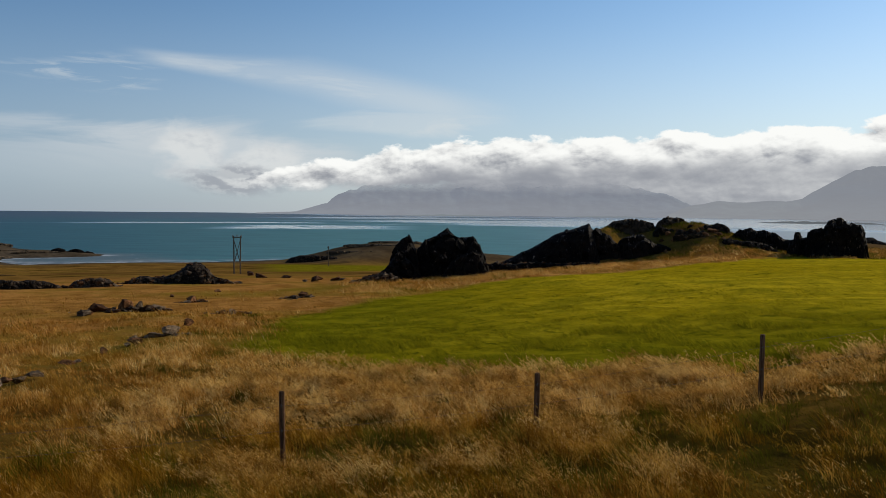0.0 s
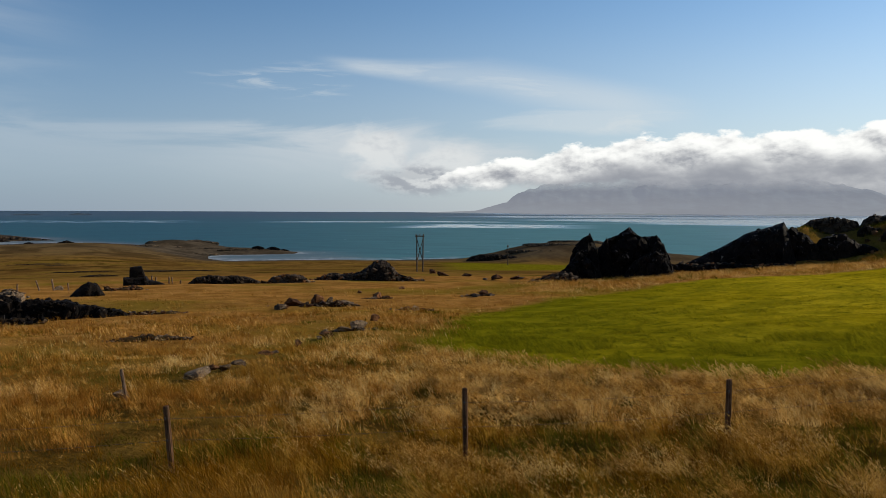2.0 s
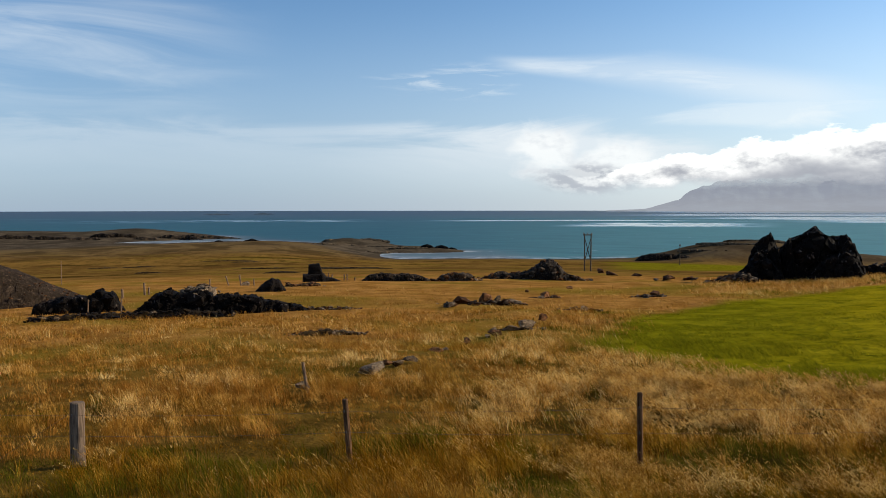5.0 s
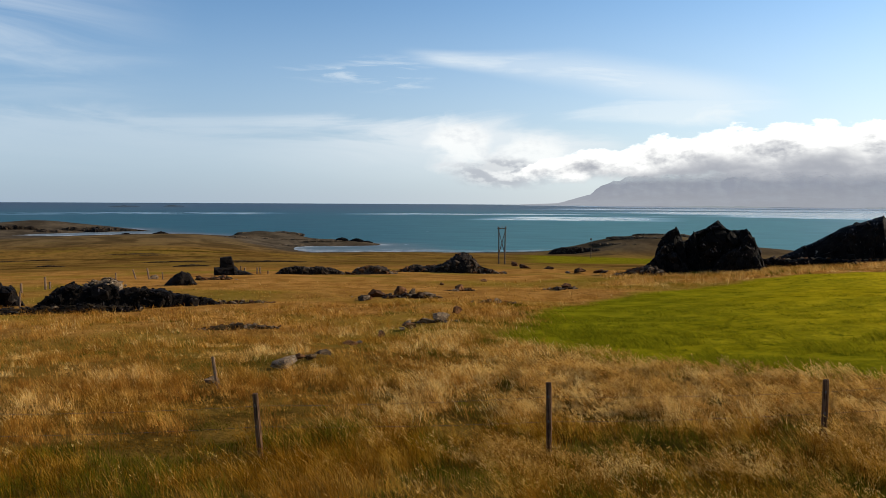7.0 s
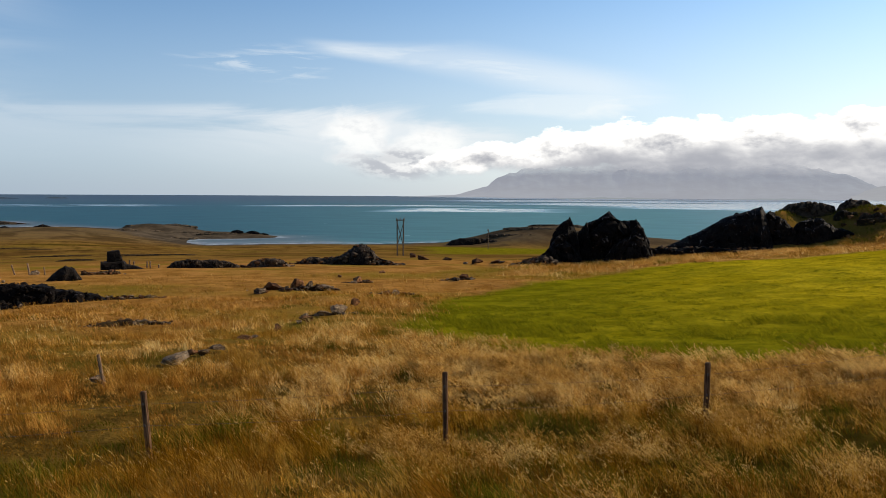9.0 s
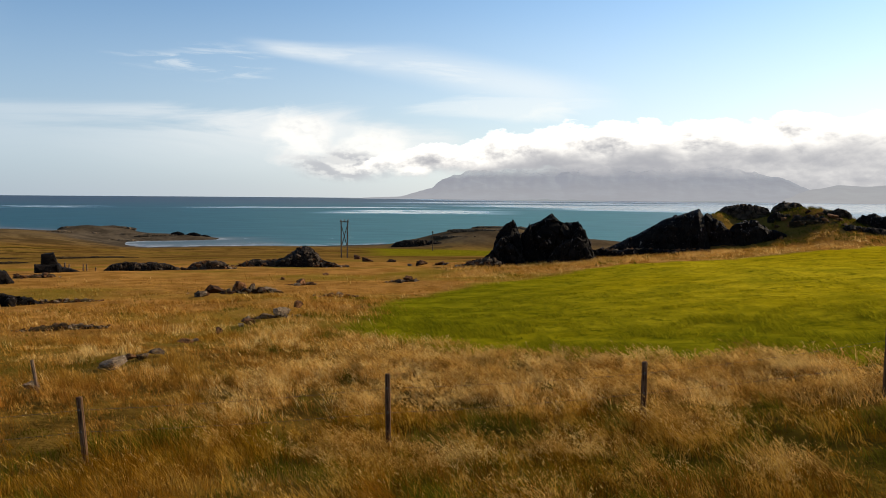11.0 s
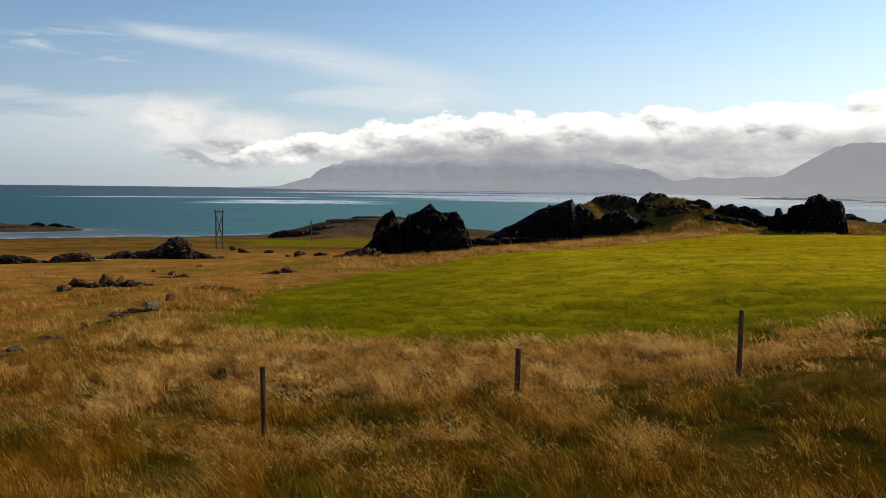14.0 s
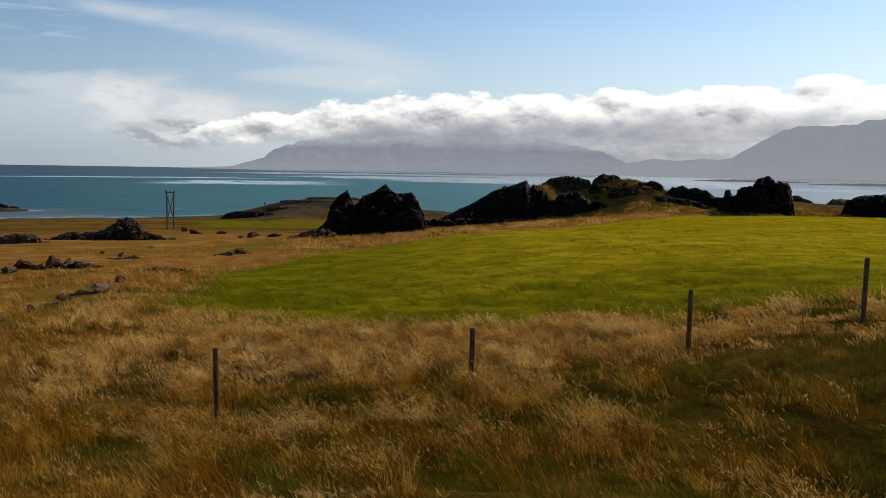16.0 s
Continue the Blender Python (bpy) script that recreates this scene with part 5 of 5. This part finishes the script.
# ---- power line ----
def power_pole(az, d, h, gap, turn):
    x, y = at(az, d)
    root = new("power_pole")
    root.matrix_world = pose(x, y, gz(x, y), 0, 0, turn)
    tagged(root, "tarred wooden two-legged power pole with crossed braces" if gap else "single wooden power pole with a crossarm", "power pole", "poles of the power line")

    def bar(name, p, q, r, mat=M_POLE):
        p, q = Vector(p), Vector(q)
        bm = bmesh.new()
        bmesh.ops.create_cone(bm, cap_ends=True, segments=8, radius1=r, radius2=r * 0.8, depth=(q - p).length,
                              matrix=Matrix.Translation((p + q) / 2) @ (q - p).to_track_quat("Z", "Y").to_matrix().to_4x4())
        part(name, bm, mat, root)
    g = gap / 2
    if gap:
        for s in (-1, 1):
            bar("leg", (s * g, 0, -0.8), (s * g * 1.12, 0, h), 0.12)
        bar("brace", (-g, 0.1, h * 0.28), (g, 0.1, h * 0.86), 0.07)
        bar("brace", (g, -0.1, h * 0.28), (-g, -0.1, h * 0.86), 0.07)
    else:
        bar("leg", (0, 0, -0.8), (0, 0, h), 0.13)
    arm = g + 0.28
    bar("crossarm", (-arm, 0.14, h - 0.25), (arm, 0.14, h - 0.25), 0.1)
    for s in (-1, 0, 1):
        bm = bmesh.new()
        bmesh.ops.create_cone(bm, cap_ends=True, segments=8, radius1=0.06, radius2=0.09, depth=0.3, matrix=Matrix.Translation((s * (arm - 0.1), 0.14, h)))
        part("insulator", bm, M_GLASS, root)
    return root


power_pole(-13.75, 145, 6.4, 1.0, 20)
power_pole(-7.75, 268, 6.2, 0, 20)


# ---- grass ----
def blades(name, label, mat, x, y, h, width, ox, oy, head, lean, seed, simple=False):
    """One mesh of grass stems: a bent tapering blade each; ox, oy: the way it leans out of its tuft; head: how likely it bears a seed head."""
    rng = np.random.default_rng(seed)
    n = len(x)
    z = ground(x, y) - 0.03
    yaw = rng.uniform(0, math.pi, n)
    sx, sy = np.cos(yaw) * width * 0.5, np.sin(yaw) * width * 0.5
    wind = -h * lean * rng.uniform(0.2, 1.6, n)
    bx = wind + ox * h + rng.normal(0, 0.34, n) * h
    by = -0.25 * wind + oy * h + rng.normal(0, 0.34, n) * h
    heads = rng.random(n) < head
    steps = [(0.0, np.ones(n))]
    if not simple:
        steps.append((0.45, np.where(heads, 0.5, 0.85)))
    steps.append((0.66 if simple else 0.8, np.where(heads, 0.75, 0.6)))
    cols = []
    for f, w in steps:
        k = f ** 1.8
        for s in (-1, 1):
            cols.append(np.stack([x + bx * k + s * sx * w, y + by * k + s * sy * w, z + h * f * (1 - 0.1 * f)], -1))
    cols.append(np.stack([x + bx, y + by, z + h * 0.93], -1))
    verts = np.stack(cols, 1).reshape(-1, 3)
    if simple:
        pat, st, k = [0, 1, 3, 2, 2, 3, 4], [0, 4], 5
    else:
        pat, st, k = [0, 1, 3, 2, 2, 3, 5, 4, 4, 5, 6], [0, 4, 8], 7
    loops = (np.arange(n)[:, None] * k + np.array([pat])).ravel()
    starts = (np.arange(n)[:, None] * len(pat) + np.array([st])).ravel()
    ob = new(name, mesh_np(name, verts, loops, starts, mat))
    tagged(ob, label, "grass", kind="stuff")
    if np.any(heads):
        # each seed head is an open plume of small flat spikelets round the stem's upper part, nodding with the wind
        t = np.repeat(np.flatnonzero(heads & (np.hypot(x, y) < 24)), 8)
        m = len(t)
        f = rng.uniform(0.60, 1.10, m)
        r = h[t] * 0.34 * rng.random(m) * (1.2 - f)
        q = rng.uniform(0, 2 * math.pi, m)
        cx, cy = x[t] + bx[t] * f ** 1.8 + r * np.cos(q), y[t] + by[t] * f ** 1.8 + r * np.sin(q)
        cz = z[t] + h[t] * f * (1 - 0.1 * f) + 0.02
        near = np.maximum(np.hypot(cx, cy) / 11, 0.8)
        ln, wd = rng.uniform(0.008, 0.021, m) * near, rng.uniform(0.006, 0.012, m) * near
        px, py = np.cos(q + 1.3) * wd, np.sin(q + 1.3) * wd
        dx, dy = (rng.normal(-0.4, 0.8, m) + 0.4 * bx[t] / h[t]) * ln, rng.normal(0, 0.5, m) * ln
        sp = np.stack([np.stack(v, -1) for v in ((cx - dx, cy - dy, cz - ln), (cx + px, cy + py, cz), (cx + dx, cy + dy, cz + ln))], 1).reshape(-1, 3)
        tagged(new("seed_heads", mesh_np("seed_heads", sp, np.arange(3 * m), np.arange(m) * 3, M_SEED)), "pale feathery seed heads on tall grass", "grass", kind="stuff")
    return ob


def scatter(rng, per_m2, r0, r1, az0=-58, az1=46):
    """Random places in a sector."""
    area = math.radians(az1 - az0) / 2 * (r1 * r1 - r0 * r0)
    n = int(area * per_m2)
    r = np.sqrt(rng.uniform(r0 * r0, r1 * r1, n))
    a = np.radians(rng.uniform(az0, az1, n))
    return r * np.sin(a), r * np.cos(a)


# hollows with short dark green growth, and swathes of pale seeding grass: x, y, radius
HOLLOWS = [(-1.4, 12.4, 0.75), (-0.5, 12.6, 0.65), (2.4, 13.75, 0.4), (4.4, 11.7, 0.35), (3.9, 10.1, 0.35), (0.8, 12.2, 0.4), (0.0, 8.4, 0.5), (-5.4, 12.2, 0.45), (-4.0, 11.7, 0.4),
           (-7.4, 9.6, 0.6), (10.6, 17.3, 1.0), (9.1, 15.6, 0.9), (7.4, 13.7, 0.7), (6.3, 12.5, 0.5), (-8.9, 10.0, 0.5), (1.6, 9.4, 0.4)]
SWATHES = [(-0.9, 17.1, 1.1), (0.7, 17.6, 1.2), (-2.5, 19.2, 1.0), (-1.3, 9.2, 0.6), (2.0, 12.2, 0.5), (2.7, 9.2, 0.6), (2.2, 19.6, 0.9), (-7.3, 16.0, 1.2), (0.7, 19.2, 0.8), (-2.6, 10.4, 0.7), (1.0, 10.4, 0.6)]


def spots(x, y, where_they_are):
    """Soft round patches with torn edges."""
    total = np.zeros(x.shape)
    torn = 0.8 * (fbm(x * 1.6, y * 1.6, 3, 85) - 0.45)
    for sx, sy, sr in where_they_are:
        total = np.maximum(total, smooth(1.3, 0.45, np.hypot((x - sx) / (1.25 * sr), (y - sy) / sr) + torn))
    return total


def tall_grass():
    """A close carpet of stems in tussocks: straw, reddish seeding stems and green tufts, with bare dark hollows between."""
    rng = np.random.default_rng(7)
    kinds = {(k, s): [] for k in ("dry", "rust", "green") for s in (False, True)}
    for r0, r1, dens in ((5.6, 9, 860), (9, 14, 640), (14, 21, 470), (21, 30, 250), (30, 45, 110), (45, 72, 28), (66, 91.9, 26), (92, 113, 62), (91, 126, 21)):
        x, y = scatter(rng, dens, r0, r1, *((-34, 40) if r0 < 7 else (-7, 38) if dens == 26 else (9, 24) if dens == 62 else (24.2, 38) if dens == 21 else (-56, 44)))
        inside = in_field(x, y)
        keep = inside < rng.normal(0.0, np.where((np.hypot(x, y) < 34) | (x < -0.02 * y), 0.75, 0.4), len(x))
        if r0 == 45:
            keep &= rng.random(len(x)) < np.maximum(smooth(72, 50, np.hypot(x, y)), smooth(-14, -6, inside))
        x, y, inside = x[keep], y[keep], inside[keep]
        d, az = np.hypot(x, y), np.degrees(np.arctan2(x, y))
        # tussocks: blades lean away from the middle of the nearest cell of a jittered grid
        cell = 0.36 + 0.007 * d
        wx, wy = x + 0.5 * (vnoise(x * 1.7, y * 1.7, 21) - 0.5), y + 0.5 * (vnoise(x * 1.7, y * 1.7, 22) - 0.5)
        ix, iy = np.floor(wx / cell), np.floor(wy / cell)
        tx, ty = (ix + 0.2 + 0.6 * lattice(ix, iy, 1)) * cell, (iy + 0.2 + 0.6 * lattice(ix, iy, 2)) * cell
        ux, uy = (wx - tx) / cell, (wy - ty) / cell
        rr = np.minimum(np.hypot(ux, uy), 1.0)
        tuft = lattice(ix, iy, 3)
        thick = fbm(x * 0.75, y * 0.75, 4, 40)
        clump = fbm(x * 2.3, y * 2.3, 3, 44)
        belt = smooth(14.0, 16.5, d) * smooth(26, 20, d) * smooth(-26, -10, az)
        hollow = np.maximum(spots(x, y, HOLLOWS), 0.5 * smooth(0.55, 0.63, fbm(x / 0.9, y / 0.9, 3, 86)) * smooth(60, 30, d) * (1 - 0.8 * belt))
        pale = np.maximum(spots(x, y, SWATHES), 0.6 * smooth(0.51, 0.61, fbm(x / 1.3, y / 1.3, 4, 87)))
        even = smooth(-17, -25, az) * smooth(12, 17, d)
        hollow, pale, clump = hollow * (1 - 0.6 * even), pale * (1 - 0.65 * even), clump + (0.47 - clump) * 0.6 * even
        patch = fbm(x / 1.8, y / 1.8, 4, 50) + 0.12 * belt + 0.2 * pale - 0.12 * smooth(-17, -25, az) * smooth(34, 26, d) - 0.15 * smooth(91, 94, d) * smooth(8, 10, az)
        n = len(x)
        wet = smooth(0.46, 0.60, fbm(x / 1.4, y / 1.4, 4, 60) + 0.02 * smooth(-2, 14, az) * smooth(17, 12, d) + 0.02 * smooth(12.5, 10.0, d) * smooth(-40, 0, az) - 0.03 * smooth(18, 30, d) - 0.08 * belt + 0.10 * smooth(15, 12, d) * smooth(-30, -38, az))
        wet = np.maximum(wet * (1 - 0.6 * pale) * (1 - 0.5 * even), hollow)
        pick = 0.55 * tuft + 0.45 * rng.random(n)
        green = pick < 0.14 + 0.55 * wet + 0.2 * hollow + 0.3 * smooth(-0.6, 0.3, inside) * smooth(40, 30, d) + 0.40 * smooth(91, 94, d) * smooth(8, 10, az) + 0.35 * smooth(95, 98, d) * smooth(8, 10, az) * smooth(25, 21, az) + 0.1 * smooth(33, 40, d) * smooth(-20, -27, az) + 0.22 * smooth(17, 22, az) * smooth(24, 20, d)
        rust = ~green & (0.4 * lattice(ix, iy, 4) + 0.6 * rng.random(n) < 0.04 + 0.8 * smooth(0.42, 0.53, patch) * (1 - 0.65 * smooth(26, 40, d) * smooth(-4, -8, az)))
        h = (0.18 + 0.04 * smooth(15, 12, d) + 0.32 * smooth(0.38, 0.56, thick)) * (0.65 + 0.6 * tuft) * (0.9 + 0.35 * smooth(0.38, 0.58, patch)) * (1.2 - 0.55 * rr)
        h = h * rng.uniform(0.5, 1.15, n) * np.where(green, 0.68 + 0.34 * hollow, 1.0) * (1 - 0.2 * smooth(11, 8, d))
        h = h * (0.5 + 1.0 * smooth(0.38, 0.54, clump)) * (1 - np.where(green, 0.0, 0.35) * hollow) * (1 + 0.12 * pale)
        verge = smooth(-24, -12, inside) * smooth(40, 50, d) * smooth(-9, -2, az)
        h = h * (1 + 0.55 * verge)
        h = h * (1 - 0.55 * smooth(25, 60, d) * (1 - 0.9 * verge - 0.7 * smooth(90, 92, d) * smooth(8, 10, az))) * (1 - 0.42 * smooth(-3.0, -0.3, inside) * smooth(40, 30, d)) * (1 - 0.3 * smooth(17, 22, az) * smooth(13, 15, d) * smooth(26, 22, d))
        w = np.maximum(0.0042, d * (0.00046 - 0.00012 * smooth(25, 60, d))) * rng.uniform(0.6, 1.4, n)
        for sa, sd, sr, sh, _ in LOOSE:
            if r0 - 2 < sd < r1 + 2:
                sx, sy = at(sa, sd)
                h = h * (1 - 0.85 * smooth(0.9 * sr + 0.35, 0.6 * sr, np.hypot(x - sx, y - sy + 0.3)))
        h = h * (1 - 0.22 * smooth(18, 24, d) * smooth(-15, -22, az))
        h = np.minimum(0.88 * h, 0.31 + 0.12 * rng.random(n))
        gust = fbm(x / 2.2, y / 2.2, 3, 70) - 0.45
        ox, oy = 0.5 * ux + 0.5 * gust, 0.5 * uy - 0.35 * gust
        bears = (0.08 + 0.72 * pale + 0.38 * belt) * (0.12 + 0.88 * smooth(-25, -8, az)) * (0.6 + 0.4 * smooth(9, 12, d)) * (1 - 0.8 * hollow) * (0.35 + 1.5 * smooth(0.45, 0.6, lattice(ix, iy, 5)))
        live = rng.random(n) > 0.3 * hollow * ~green
        for key, sel in (("green", green & live), ("rust", rust & live), ("dry", ~(green | rust) & live)):
            kinds[(key, r0 >= 14)].append([v[sel] for v in (x, y, h * (1.12 if key == "rust" else 1.0), w, ox, oy, bears * {"dry": 0.5, "rust": 1.1, "green": 0.0}[key])])
    for key, nm, lab, mat in (("dry", "tall_grass", "tall straw-coloured grass bent by the wind", M_DRY), ("rust", "seeding_grass", "reddish seeding grass bent by the wind", M_RUST), ("green", "green_grass", "dark green tufts among dry grass", M_GREEN)):
        for simple in (False, True):
            arrays = [np.concatenate(v) for v in zip(*kinds[(key, simple)])]
            blades(nm, lab, {M_DRY: M_DRY_FAR, M_RUST: M_RUST_FAR}.get(mat, mat) if simple else mat, *arrays, 0.5, 70 + len(key), simple)


def field_grass():
    """Cut grass growing again in lumps and tufts, rougher along the near edge."""
    rng = np.random.default_rng(9)
    sets = []
    for r0, r1, dens in ((18, 26, 330), (26, 36, 165), (36, 50, 70), (50, 72, 28), (72, 112, 9)):
        x, y = scatter(rng, dens, r0, r1, -16, 44)
        d = np.hypot(x, y)
        depth = in_field(x, y)
        lump = 0.55 * fbm(x * 0.8, y * 0.55, 4, 90) + 0.45 * fbm(x * 2.4, y * 1.6, 3, 92)
        keep = (depth > rng.normal(0.0, 0.3, len(x))) & (rng.random(len(x)) < 0.15 + 0.85 * smooth(0.36, 0.5, lump))
        x, y, d, depth, lump = x[keep], y[keep], d[keep], depth[keep], lump[keep]
        edge = smooth(1.8, 0.0, depth) * smooth(36, 28, d)
        n = len(x)
        h = (0.03 + (0.10 + 0.07 * smooth(40, 28, d)) * smooth(0.40, 0.58, lump)) * rng.uniform(0.6, 1.3, n) * (1 + 1.5 * edge * smooth(0.35, 0.6, vnoise(x * 1.3, y * 1.3, 96))) * (1 - 0.35 * smooth(36, 60, d))
        sets.append((x, y, h, np.maximum(0.010, d * 0.00075) * rng.uniform(0.7, 1.5, n), rng.normal(0, 0.35, n), rng.normal(0, 0.35, n), np.zeros(n)))
    blades("field_grass", "short bright green mown grass growing in lumps", M_MOWN, *[np.concatenate(v) for v in zip(*sets)], 0.9, 91, True)
    # clumps of pale seeding stems along the near edge of the field
    x, y = scatter(rng, 300, 18, 29, -14, 40)
    depth = in_field(x, y)
    keep = (depth < 1.1) & (depth > -1.3) & (rng.random(len(x)) < smooth(0.46, 0.60, fbm(x * 1.1, y * 1.1, 3, 97)) * smooth(1.2, 0.2, np.abs(depth + 0.1)))
    x, y = x[keep], y[keep]
    n = len(x)
    blades("seeding_grass", "pale seeding stems in clumps along the field's edge", M_RUST_FAR, x, y, rng.uniform(0.22, 0.44, n), np.full(n, 0.009), rng.normal(0, 0.25, n), rng.normal(0, 0.25, n), np.full(n, 0.7), 0.4, 93, True)


tall_grass()
field_grass()
